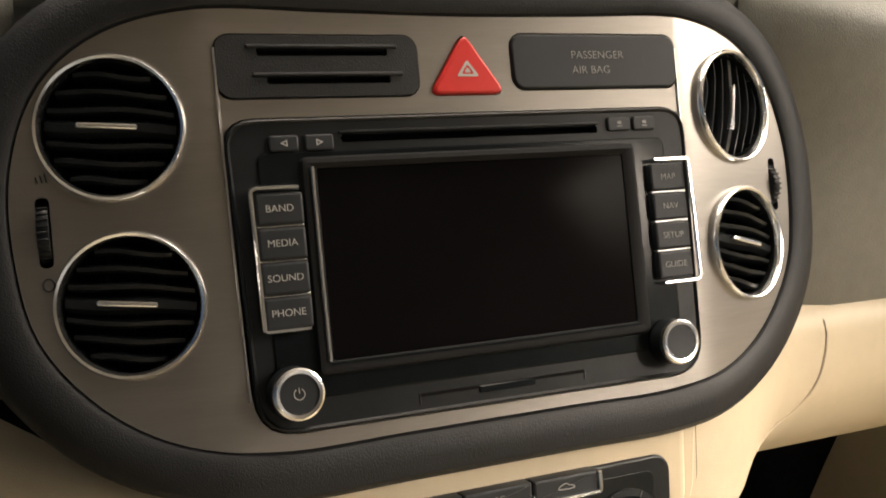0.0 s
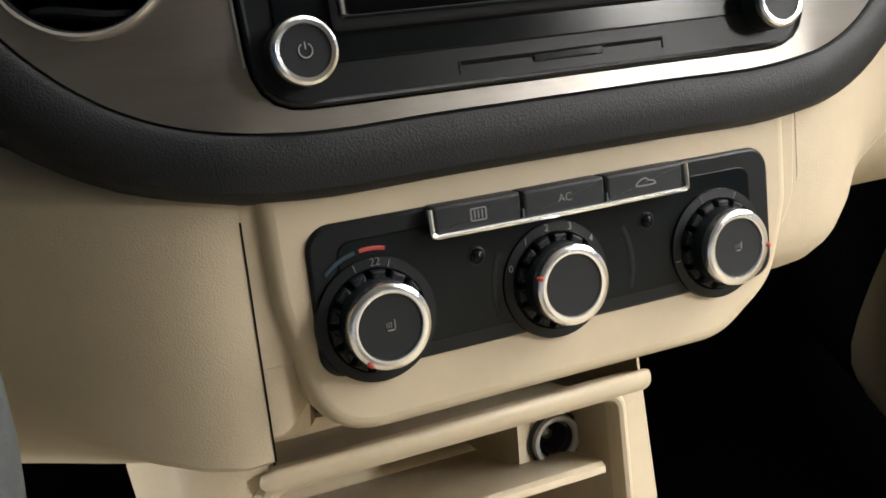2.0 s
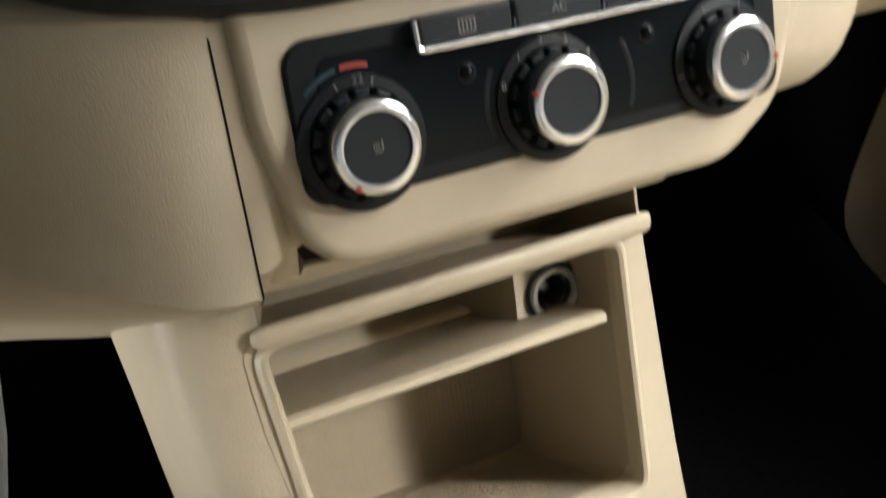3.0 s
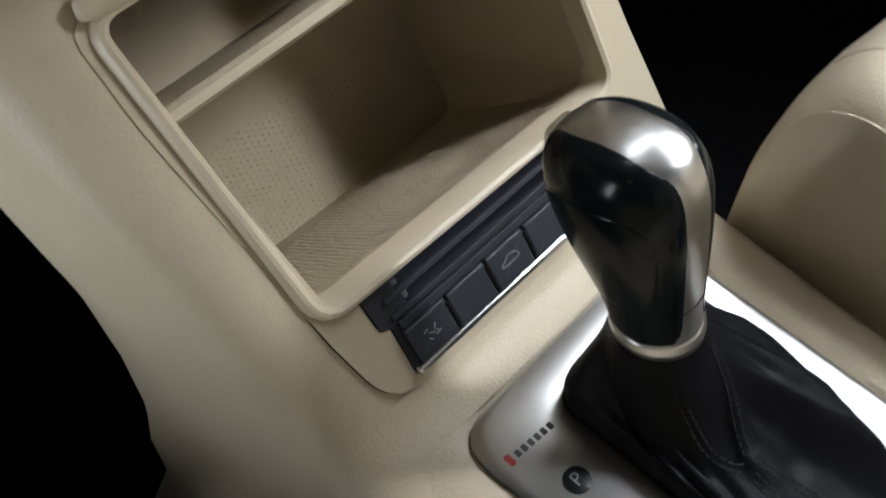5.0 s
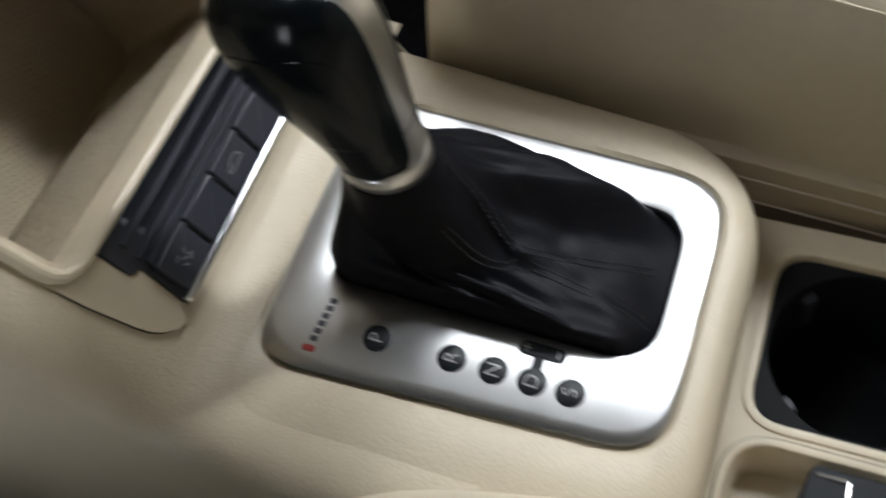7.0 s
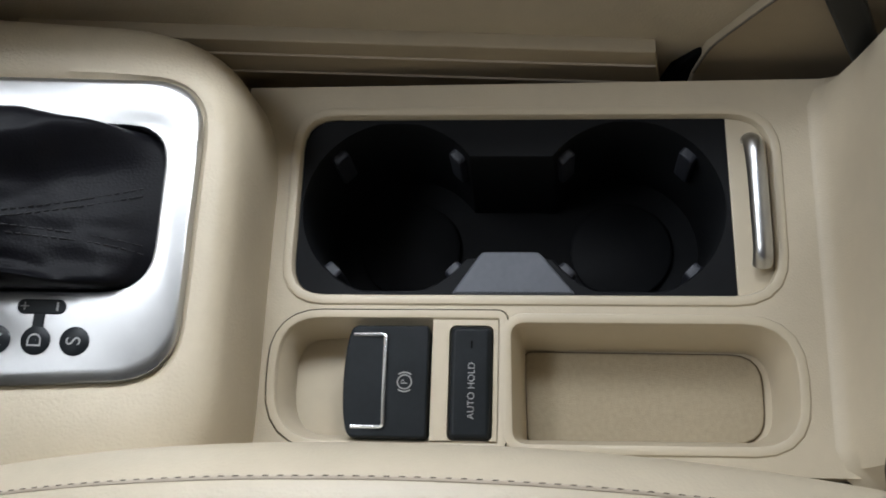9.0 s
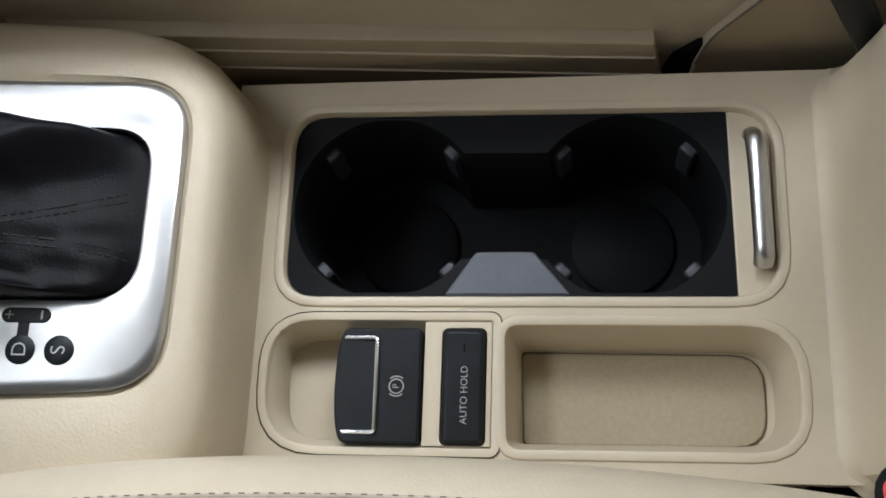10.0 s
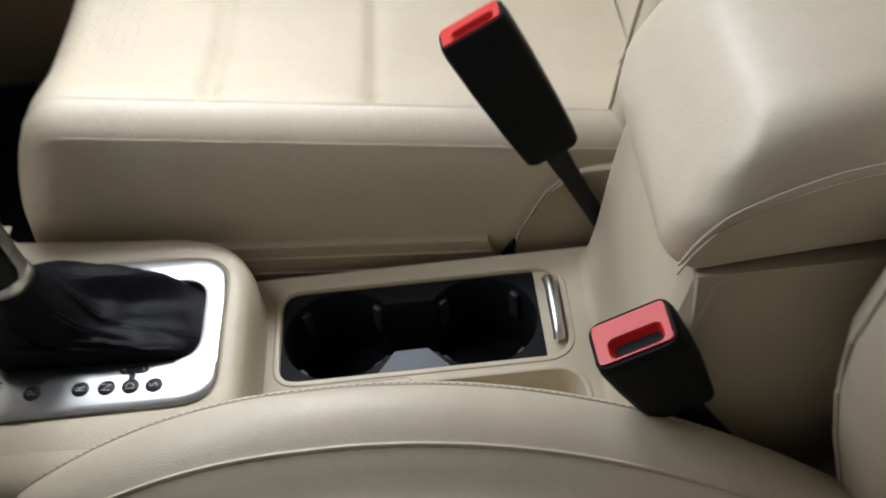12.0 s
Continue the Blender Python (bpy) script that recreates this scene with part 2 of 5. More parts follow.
def lettering(name, text, size, m, mat, parent, label="", depth=0.0001, align="CENTER", wide=1.0):
    cu = bpy.data.curves.new(name, "FONT")
    cu.body, cu.size, cu.align_x, cu.align_y, cu.extrude, cu.offset = text, size, align, "CENTER", depth, -0.012 * size
    tmp = bpy.data.objects.new(name, cu)
    scene.collection.objects.link(tmp)
    me = bpy.data.meshes.new_from_object(tmp.evaluated_get(bpy.context.evaluated_depsgraph_get()))
    bpy.data.objects.remove(tmp)
    me.materials.clear()
    me.materials.append(mat)
    ob = new(name, me)
    ob.parent = parent
    ob.matrix_basis = m @ Matrix.Diagonal((wide, 1, 1, 1))
    if label:
        ob["label"] = label
    return ob


def at(u, v, w=0.0, rz=0.0):
    return pose(u, v, w, 0, 0, rz)


# ---- cabin shell ----
def build_cabin():
    bm = plate(rrect(1.56, 2.6, 0.1), -0.06, 0.0, 0.01)
    single("floor", bm, CARPET, pose(0, -0.3, -0.74), "black carpeted car floor under the console", "floor", kind="structure")
    single("ceiling", plate(rrect(1.4, 1.9, 0.15), 0.0, 0.05, 0.02), HEADLINER, pose(0, -0.75, 0.62), "grey fabric headliner of the car", "ceiling", kind="structure")
    # firewall below the windscreen
    single("wall_north", plate(rrect(1.56, 0.7, 0.05), 0.0, 0.05, 0.01), CARPET, pose(0, 0.42, -0.42, 90, 0, 0), "black carpeted bulkhead in front of the footwells", "bulkhead", kind="structure")
    single("wall_south", plate(rrect(1.5, 0.85, 0.1), 0.0, 0.05, 0.02), HEADLINER, pose(0, -1.6, -0.275, 90, 0, 0), "plain rear wall below the rear window", "wall", kind="structure")
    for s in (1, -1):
        # The driver's door is out of view, swung open to let side light in.
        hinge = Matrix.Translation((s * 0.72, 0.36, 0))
        d = thing("door_1" if s > 0 else "door_2", IDENT if s > 0 else hinge @ Matrix.Rotation(radians(-68), 4, "Z") @ hinge.inverted(), "closed beige car door with a dark upper edge" if s > 0 else "unseen beige car door, opened for the side light", "door", kind="structure")

        def face(a, b, s=s):
            prof = smooth_loop([(0.70, -0.70), (0.63, -0.60), (0.62, -0.42), (0.64, -0.25), (0.60, -0.16), (0.64, -0.10), (0.67, 0.0), (0.70, 0.05)], 4, False)
            k = b * (len(prof) - 1)
            i = min(int(k), len(prof) - 2)
            t = k - i
            x = prof[i][0] * (1 - t) + prof[i + 1][0] * t
            z = prof[i][1] * (1 - t) + prof[i + 1][1] * t
            return (s * (x + 0.05 * max(0, 0.25 - a) * 3), 0.36 - 1.3 * a, z)
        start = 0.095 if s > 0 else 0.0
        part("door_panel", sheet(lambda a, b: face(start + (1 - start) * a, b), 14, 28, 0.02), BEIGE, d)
        if s > 0:
            single("kick_panel", sheet(lambda a, b: face(0.092 * a, b), 4, 28, 0.02), CARPET, IDENT, "black carpeted panel in front of the door", "panel", kind="structure")
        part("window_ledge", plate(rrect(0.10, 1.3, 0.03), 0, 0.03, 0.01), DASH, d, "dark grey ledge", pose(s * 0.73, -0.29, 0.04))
    for s in (1, -1):
        single("roof_pillar", tube([(s * 0.74, 0.42, 0.02), (s * 0.70, 0.25, 0.30), (s * 0.60, -0.05, 0.60)], 0.035, 0.05), HEADLINER, IDENT, "grey trimmed windscreen pillar", "pillar", kind="structure")
        single("roof_pillar", tube([(s * 0.74, -0.98, 0.02), (s * 0.72, -0.98, 0.30), (s * 0.64, -0.98, 0.62)], 0.05, 0.07), HEADLINER, IDENT, "grey trimmed centre pillar", "pillar", kind="structure")


build_cabin()


# ---- dashboard ----
BEND = math.tan(radians(11))


def bent(x, y, w):
    return (x, y, w - max(0.0, abs(x) - 0.118) * BEND)


def bend(bm, cuts=True):
    if cuts:
        for u in (0.118, 0.13, 0.145, 0.16, 0.175):
            for s in (1, -1):
                bmesh.ops.bisect_plane(bm, geom=bm.verts[:] + bm.edges[:] + bm.faces[:], plane_co=(s * u, 0, 0), plane_no=(1, 0, 0))
    for v in bm.verts:
        v.co = bent(*v.co)
    return bm


HALF = [(0.0, 0.104), (0.06, 0.1048), (0.115, 0.1055), (0.152, 0.0975), (0.177, 0.0775), (0.1890, 0.047), (0.1905, 0.014), (0.1840, -0.020), (0.163, -0.0480), (0.134, -0.0660), (0.095, -0.0735), (0.04, -0.0735)]
FASCIA = smooth_loop(HALF + [(-x, y) for x, y in HALF[:0:-1]] , 5)
VENTS = [(-0.1525, 0.0601, -6), (-0.1506, -0.0091, -7), (0.1530, 0.0622, 78), (0.1540, -0.0077, -12)]
VENT_SIZE, VENT_TURN = 1.03, 15
CARD, BAG, RADIO_OUT = rrect(0.0878, 0.0256, 0.006, cx=-0.067, cy=0.0823), rrect(0.0905, 0.0252, 0.006, cx=0.0688, cy=0.0838), round_poly([(0.1145, 0.0612), (-0.1110, 0.0605), (-0.1070, -0.0665), (0.1120, -0.0675)], [0.013, 0.013, 0.018, 0.018], 5)
TRI = round_poly([(0.0185, 0.0695), (0.0, 0.0965), (-0.0185, 0.0695)], 0.0028)


def build_dashboard():
    d = thing("dashboard", FACE, "two-tone dashboard, dark grey above and beige below, with brushed trim", "dashboard")
    holes = [offset2(CARD, -0.0007), offset2(BAG, -0.0007), offset2(RADIO_OUT, -0.0007), offset2(TRI, -0.0006)]
    holes += [ring2(0.0272 * VENT_SIZE, 36, u, v) for u, v, _ in VENTS]
    holes += [rrect(0.0052, 0.027, 0.002, 3, s * 0.1790, 0.0215) for s in (-1, 1)]
    part("trim_plate", bend(holed(FASCIA, holes, -0.004, 0.0)), BRUSHED, d, "brushed metal centre trim plate")
    # dark soft surround, rolled round the plate
    rings = []
    for o, w in ((0.0015, -0.006), (-0.0004, -0.0012), (-0.0013, 0.0014), (-0.004, 0.0030), (-0.012, 0.0030), (-0.0185, 0.0012), (-0.0213, -0.003), (-0.0225, -0.012), (-0.0225, -0.07)):
        rings.append([bent(x, y, w) for x, y in offset2(FASCIA, o)])
    part("padded_surround", loft(rings, False, False), DARK, d, "dark grained padded surround")
    for s in (-1, 1):
        part("edge_line", tube([bent(s * 0.1128 + 0.0015, 0.090, 0.0004), bent(s * 0.1120 + 0.0015, 0.02, 0.0004), bent(s * 0.1105 + 0.0015, -0.052, 0.0004)], 0.0006, n=6), SATIN, d, "bright edge line in the trim")
    ring = [bent(-0.1790 + 0.0020 * math.cos(k * 0.5236), 0.0015 + 0.0024 * math.sin(k * 0.5236), 0.0003) for k in range(12)]
    part("shut_mark", tube(ring, 0.0003, n=5, closed=True), DARK, d, "small printed ring")
    for k in range(3):
        bar = [bent(-0.1800 + 0.0016 * k, 0.0405, 0.0003), bent(-0.1806 + 0.0016 * k, 0.0428 + 0.0006 * k, 0.0003)]
        part("open_mark", tube(bar, 0.0003, n=5), DARK, d, "small printed bars")
    part("backing", bend(plate(offset2(FASCIA, -0.01), -0.05, -0.030, 0.002), False), VOID, d)
    arc = [p for p in FASCIA if p[1] > -0.012]
    first = max(range(len(arc)), key=lambda i: math.dist(arc[i], arc[i - 1]))
    arc = arc[first:] + arc[:first]
    hood = []
    for o, w in ((0.0180, -0.004), (0.0215, -0.008), (0.026, -0.017), (0.034, -0.033), (0.050, -0.060), (0.080, -0.10), (0.12, -0.16)):
        row = []
        for x, y in arc:
            side = abs(x) / 0.19
            out = Vector((x * 0.55, y - 0.01)).normalized()
            row.append(bent(x + out.x * o * (1.0 - 0.35 * side), y + out.y * o, w))
        hood.append(row)
    part("hood", loft(hood, False, False, closed=False), DASH, d, "dark grey grained hood over the trim", sharp=80)
    # upper dash left and right of the stack, in car axes
    inv = FACE.inverted()
    for s in (1, -1):
        prof = smooth_loop([(0.52, 0.150), (0.30, 0.135), (0.12, 0.110), (0.075, 0.098), (0.058, 0.078), (0.050, 0.02), (0.036, -0.045), (0.030, -0.078), (0.034, -0.0925), (0.06, -0.098), (0.12, -0.098)], 5, False)

        def top(a, b, s=s, prof=prof):
            k = b * (len(prof) - 1)
            i = min(int(k), len(prof) - 2)
            t = k - i
            y = prof[i][0] * (1 - t) + prof[i + 1][0] * t
            z = prof[i][1] * (1 - t) + prof[i + 1][1] * t
            x = 0.182 + 0.575 * a
            near = max(0, 1 - a * 6)
            return (s * x, y + 0.03 * near * near, z - 0.01 * a)
        part("upper_panel", sheet(top, 20, 45), DASH, d, "dark grey grained upper panel", inv)
    bm = plate(rrect(0.40, 0.36, 0.02), -0.03, 0.0, 0.012)
    part("top_pad", bm, DASH, d, "dark grey dash top", inv @ pose(0, 0.27, 0.118, 4))
    # beige lower panels either side
    for s in (1, -1):
        prof = smooth_loop([(0.07, -0.079), (0.036, -0.083), (0.022, -0.102), (0.012, -0.135), (0.018, -0.175), (0.045, -0.215), (0.10, -0.235), (0.2, -0.24)], 5, False)
        if s < 0:
            prof = smooth_loop([(0.07, -0.079), (0.036, -0.083), (0.022, -0.102), (0.014, -0.135), (0.017, -0.175), (0.034, -0.215), (0.066, -0.262), (0.112, -0.315), (0.16, -0.362)], 5, False)

        def low(a, b, s=s, prof=prof):
            k = b * (len(prof) - 1)
            i = min(int(k), len(prof) - 2)
            t = k - i
            y = prof[i][0] * (1 - t) + prof[i + 1][0] * t
            z = prof[i][1] * (1 - t) + prof[i + 1][1] * t
            x = (0.0956 if s > 0 else 0.1165) + 0.6 * a ** 1.3
            near = max(0.0, min(1.0, 1 - (x - 0.116) / (0.120 if s > 0 else 0.13)))
            blend = near * near * (3 - 2 * near)
            if s > 0:
                z = -0.08 + (z + 0.08) * (0.88 - 0.30 * blend)
                y -= 0.010
            yn = -0.0589 + (z + 0.1042) * 0.532 + (0.0043 if s > 0 else 0.0025)
            if s > 0:
                yn += 0.15 * max(0.0, b - 0.48) ** 2 / 0.27
            y = y * (1 - blend) + (yn if z > -0.16 else yn + (-0.16 - z) * 1.5) * blend
            if s < 0:
                y -= 0.012 * min(1, a * 4)
                x -= 0.018 * blend * min(1.0, max(0.0, (-0.163 - z) / 0.068))
            return (s * x, min(y, 0.16 + 0.2 * b), z)
        part("lower_panel", sheet(low, 26, 40), BEIGE, d, "beige lower dash panel", inv)
        if s < 0:
            edge = [low(0.0, k / 80) for k in range(81)]
            edge = [(x + 0.0002, y - 0.0002, z) for x, y, z in edge if -0.236 < z < -0.086]
            part("panel_seam", tube(edge, 0.00034, n=6), VOID, d, "dark panel seam", inv)
        if s > 0:
            line = []
            for x, z in smooth_loop([(0.253, -0.062), (0.257, -0.092), (0.25, -0.117), (0.233, -0.137), (0.208, -0.148), (0.168, -0.156)], 5, False):
                a = ((x - 0.0956) / 0.6) ** (1 / 1.3)
                spot = min((low(a, k / 300) for k in range(15, 290)), key=lambda p: abs(p[2] - z))
                line.append((spot[0], spot[1] - 0.0002, spot[2]))
            part("glovebox_seam", tube(line, 0.0010, n=6), LEATHER_DARK, d, "curved glovebox seam", inv)
            for word, x0, z0 in (("AIRBAG", 0.335, -0.058),):
                lettering("lettering", word, 0.010, inv @ pose(x0, 0.0325, z0, 84, 0, 2), DARK, d, wide=1.1)
    return d


build_dashboard()


def build_vent(u, v, turn):
    s = 1 if u > 0 else -1
    m = FACE @ pose(u, v, -(abs(u) - 0.118) * BEND, 0, s * VENT_TURN, 0) @ Matrix.Scale(VENT_SIZE, 4)
    t = thing("air_vent", m, "round black air vent with a chrome rim and slats", "air vent", "vents of the dashboard")
    part("rim", lathe([(0.0274, -0.006), (0.0283, -0.0005), (0.0281, 0.0015), (0.0272, 0.0026), (0.0262, 0.0022), (0.0254, 0.0004), (0.0252, -0.006)], 48), CHROME, t, "polished chrome rim")
    part("housing", lathe([(0.0253, -0.001), (0.0250, -0.016), (0.018, -0.021), (0.001, -0.022)], 32), BLACK, t)
    r = Matrix.Rotation(radians(turn), 4, "Z")
    for k in range(-3, 4):
        h = k * 0.0066
        half = math.sqrt(max(0.0245 ** 2 - h * h, 1e-6)) * 0.985
        th = 0.0017 if k else 0.0034
        rings = []
        for i in range(9):
            a = -1 + 2 * i / 8
            bulge = 0.0025 * (1 - a * a)
            y0 = h + 0.0006 * math.sin(3 * a + k)
            rings.append([(a * half, y0 + th * c, -0.0085 + bulge + dz) for c, dz in ((0.5, 0.006), (1.0, 0.003), (0.9, -0.007), (-0.6, -0.007), (-1.0, 0.002), (-0.4, 0.0055))])
        part("slat", loft(rings), BLACK, t, m=r)
    for a in (-0.011, 0.0, 0.011):
        part("vane", plate(rrect(0.0012, 0.04, 0.0005, 2), -0.018, -0.014, 0.0004, 1), BLACK, t, m=r @ at(a, 0, -0.002))
    part("tab", plate(rrect(0.0225, 0.0022, 0.0009, 3), -0.002, 0.0022, 0.0007, 2), CHROME, t, "chrome adjusting tab", r @ at(-0.001, 0.0006, -0.0005))
    return t


for vent in VENTS:
    build_vent(*vent)


def build_thumbwheel(s):
    m = FACE @ pose(s * 0.1790, 0.0215, -(0.179 - 0.118) * BEND - 0.002, 0, s * 11, 0)
    t = thing("vent_thumbwheel", m, "black ribbed thumbwheel set in the brushed trim", "thumbwheel", "thumbwheels of the dashboard")
    wheel = lathe([(0.0, -0.0022), (0.013, -0.0022), (0.0134, -0.0015), (0.0134, 0.0015), (0.013, 0.0022), (0.0, 0.0022)], 40)
    part("wheel", wheel, BLACK, t, m=pose(0, 0, -0.0085, 0, 90, 0))
    for k in range(-4, 5):
        a = radians(k * 11)
        part("rib", plate(rrect(0.0046, 0.0009, 0.0003, 2), 0, 0.0007, 0.0002, 1), BLACK, t, m=pose(0, 0.0133 * math.sin(a), -0.0085 + 0.0133 * math.cos(a), -k * 11, 0, 0))


build_thumbwheel(-1)
build_thumbwheel(1)


def build_card_holder():
    t = thing("card_holder", FACE, "dark plastic insert with two horizontal card slots", "card holder")
    slots = [rrect(0.057, 0.0030, 0.0008, 2, -0.0655, 0.0879), rrect(0.054, 0.0030, 0.0008, 2, -0.0635, 0.0763)]
    part("face_plate", holed(CARD, slots, -0.006, 0.0012), DARK, t)
    for s in slots:
        part("slot", plate(offset2(s, -0.0003), -0.007, -0.004, 0.0005, 1), VOID, t)
        cx, cy = sum(p[0] for p in s) / len(s), sum(p[1] for p in s) / len(s)
        part("lip", plate(rrect(0.066, 0.0016, 0.0007, 2, cx, cy + 0.0024), 0.0005, 0.0022, 0.0006, 2), DARK, t)


def build_hazard():
    t = thing("hazard_button", FACE, "red triangular hazard warning button in the trim", "button")
    part("cap", plate(TRI, -0.004, 0.0022, 0.0012), RED, t)
    mid = (0.0, 0.0795)

    def scaled(k):
        return round_poly([(mid[0] + (x - mid[0]) * k, mid[1] + (y - mid[1]) * k) for x, y in ((0.0185, 0.0712), (0.0, 0.0958), (-0.0185, 0.0712))], 0.0006, 2)
    part("symbol", holed(scaled(0.30), [scaled(0.18)], 0.0020, 0.0024), WHITE, t, "pale triangle symbol")
    part("symbol", plate(scaled(0.10), 0.0020, 0.0024, 0.0001, 1), WHITE, t)


def build_airbag_panel():
    t = thing("airbag_indicator", FACE, "dark grey blank panel with faint passenger air bag lettering", "indicator panel")
    part("face_plate", plate(BAG, -0.006, 0.0012, 0.0010), KEY, t)
    lettering("lettering", "PASSENGER", 0.0052, at(0.0545, 0.0866, 0.0013), GREY_PRINT, t, align="LEFT", wide=1.08)
    lettering("lettering", "AIR BAG", 0.0052, at(0.0545, 0.0796, 0.0013), GREY_PRINT, t, align="LEFT", wide=1.08)


build_card_holder()
build_hazard()
build_airbag_panel()


def knob(parent, u, v, r, h, name="knob"):
    k = part(name, lathe([(r * 1.02, 0.0), (r * 1.02, h * 0.2), (r, h * 0.82), (r * 0.97, h)], 40, cap1=True), BLACK, parent, m=at(u, v, 0.003))
    part("ring", lathe([(r * 1.005, h * 0.80), (r * 1.02, h * 0.9), (r * 0.99, h * 1.07), (r * 0.90, h * 1.13), (r * 0.78, h * 1.11), (r * 0.745, h * 1.0)], 48), CHROME, k, "bright chrome ring")
    part("cap", lathe([(0.0001, h * 1.03), (r * 0.6, h * 1.045), (r * 0.75, h * 1.05), (r * 0.76, h * 0.9)], 40), KEY, k, "black centre cap")
    return k


def build_radio():
    t = thing("car_radio", FACE, "black navigation radio with a large dark screen and chrome-ringed knobs", "radio")
    slot = rrect(0.126, 0.0034, 0.0010, 2, 0.0015, 0.0517)
    part("face_plate", holed(RADIO_OUT, [slot], -0.012, 0.0018), BLACK, t)
    part("edge", loft([[(x, y, w) for x, y in offset2(RADIO_OUT, o)] for o, w in ((0.0, -0.001), (0.0002, 0.0024), (0.0009, 0.0028), (0.0018, 0.0022), (0.0022, 0.0015))], False, False), BLACK, t)
    part("disc_slot", plate(offset2(slot, -0.0004), -0.012, -0.006, 0.0005, 1), VOID, t)
    part("slot_lip", plate(rrect(0.128, 0.0012, 0.0005, 2, 0.0015, 0.0543), 0.0015, 0.0030, 0.0005, 2), BLACK, t)
    part("gloss_panel", plate(rrect(0.199, 0.1005, 0.004, 3, 0.0015, -0.0035), 0.001, 0.0026, 0.0006, 2), GLOSS, t, "glossy black panel round the screen")
    fo, fi = rrect(0.1640, 0.0900, 0.003, 4, 0.0010, -0.0005), rrect(0.1500, 0.0790, 0.0015, 4, 0.0010, 0.0)
    bm = loft([[(x, y, 0.0024) for x, y in fo], [(x, y, 0.0046) for x, y in offset2(fo, 0.0010)], [(x, y, 0.0050) for x, y in offset2(fo, 0.0028)], [(x, y, 0.0034) for x, y in fi], [(x, y, 0.0020) for x, y in fi]], False, False)
    part("screen_frame", bm, MATT, t, "black bevelled screen frame")
    part("bright_edge", tube([(-0.0762, 0.0400, 0.0052), (-0.0762, 0.0, 0.0054), (-0.0758, -0.0395, 0.0052)], 0.0009, n=6), CHROME, t, "thin bright edge strip")
    part("lower_edge", tube([(-0.0755, -0.0405, 0.0050), (0.0, -0.0408, 0.0051), (0.0770, -0.0405, 0.0050)], 0.0005, n=6), GLOSS, t)
    part("screen", plate(rrect(0.1498, 0.0788, 0.0014, 3, 0.0010, 0.0), 0.001, 0.0029, 0.0003, 1), SCREEN, t, "dark switched-off screen")
    for u, v in ((-0.0866, 0.0503), (-0.0715, 0.0503), (0.0762, 0.0537), (0.0903, 0.0537)):
        b = part("key", plate(rrect(0.0126, 0.0066, 0.0014, 3, u, v), 0.001, 0.0034, 0.0008, 2), KEY, t)
        if u < 0:
            q = -1 if u < -0.08 else 1
            tri = [(u + q * 0.0016, v), (u - q * 0.0014, v + 0.0014), (u - q * 0.0014, v - 0.0014)]
            part("symbol", holed(tri, [offset2(tri, 0.0004 if q > 0 else 0.0004)], 0.0033, 0.0036), WHITE, b)
        else:
            part("symbol", plate(rrect(0.0030, 0.0005, 0.0001, 1, u, v - 0.0012), 0.0033, 0.0036, 0.0001, 1), GREY_PRINT, b)
            part("symbol", plate(rrect(0.0022, 0.0014, 0.0002, 1, u, v + 0.0005), 0.0033, 0.0036, 0.0001, 1), GREY_PRINT, b)
    for s, words in ((-1, ("BAND", "MEDIA", "SOUND", "PHONE")), (1, ("MAP", "NAV", "SETUP", "GUIDE"))):
        cu = -0.0915 if s < 0 else 0.0990
        for i, word in enumerate(words):
            v = 0.0238 - i * 0.01395 if s < 0 else 0.0272 - i * 0.0139
            b = part("key", plate(rrect(0.0200, 0.0130, 0.0014, 3, cu, v), 0.001, 0.0062, 0.0012, 2), KEY, t)
            lettering("lettering", word, 0.0041, at(cu - 0.0002, v, 0.0063), WHITE if s < 0 else GREY_PRINT, b, wide=1.05)
        top, low, x0, x1 = (0.0322, -0.0250, -0.1028, -0.0830) if s < 0 else (0.0356, -0.0226, 0.1100, 0.0905)
        path = [(x1, top, 0.0052), (x0 - s * 0.002, top, 0.0056), (x0 - s * 0.0004, top - 0.0006, 0.0056), (x0, top - 0.002, 0.0056), (x0 + 0.0006, (top + low) / 2, 0.0058), (x0 + 0.0010, low + 0.002, 0.0056), (x0 + 0.0006 - s * 0.0004, low + 0.0006, 0.0056), (x0 - s * 0.002, low, 0.0056), (x1, low, 0.0052)]
        if s > 0:
            path = [(x + 0.0004, y, w + 0.0016) for x, y, w in path]
        part("bracket", tube(path, 0.0010, 0.0011, n=6), CHROME, t, "chrome bracket along the keys")
        for i in range(3):
            v = 0.0168 - i * 0.01395 if s < 0 else 0.0203 - i * 0.0139
            part("divider", plate(rrect(0.0195, 0.0007, 0.0002, 2, cu, v), 0.001, 0.0058, 0.0002, 1), SATIN if s > 0 else CHROME, t)
    kl = knob(t, -0.0925, -0.0500, 0.0105, 0.0095)
    knob(t, 0.0920, -0.0505, 0.0105, 0.0095)
    arc = [(0.0022 * math.cos(a), 0.0022 * math.sin(a), 0.0101) for a in [radians(120 + 300 * k / 14) for k in range(15)]]
    part("power_symbol", tube(arc, 0.0002, n=5), WHITE, kl)
    part("power_symbol", tube([(0, 0.0004, 0.0101), (0, 0.0026, 0.0101)], 0.0002, n=5), WHITE, kl)
    part("card_slot", plate(rrect(0.082, 0.0014, 0.0003, 2, 0.004, -0.0588), 0.001, 0.0022, 0.0002, 1), VOID, t)
    part("card_flap", plate(rrect(0.028, 0.0030, 0.0005, 2, 0.005, -0.0600), 0.001, 0.0026, 0.0004, 1), GLOSS, t)
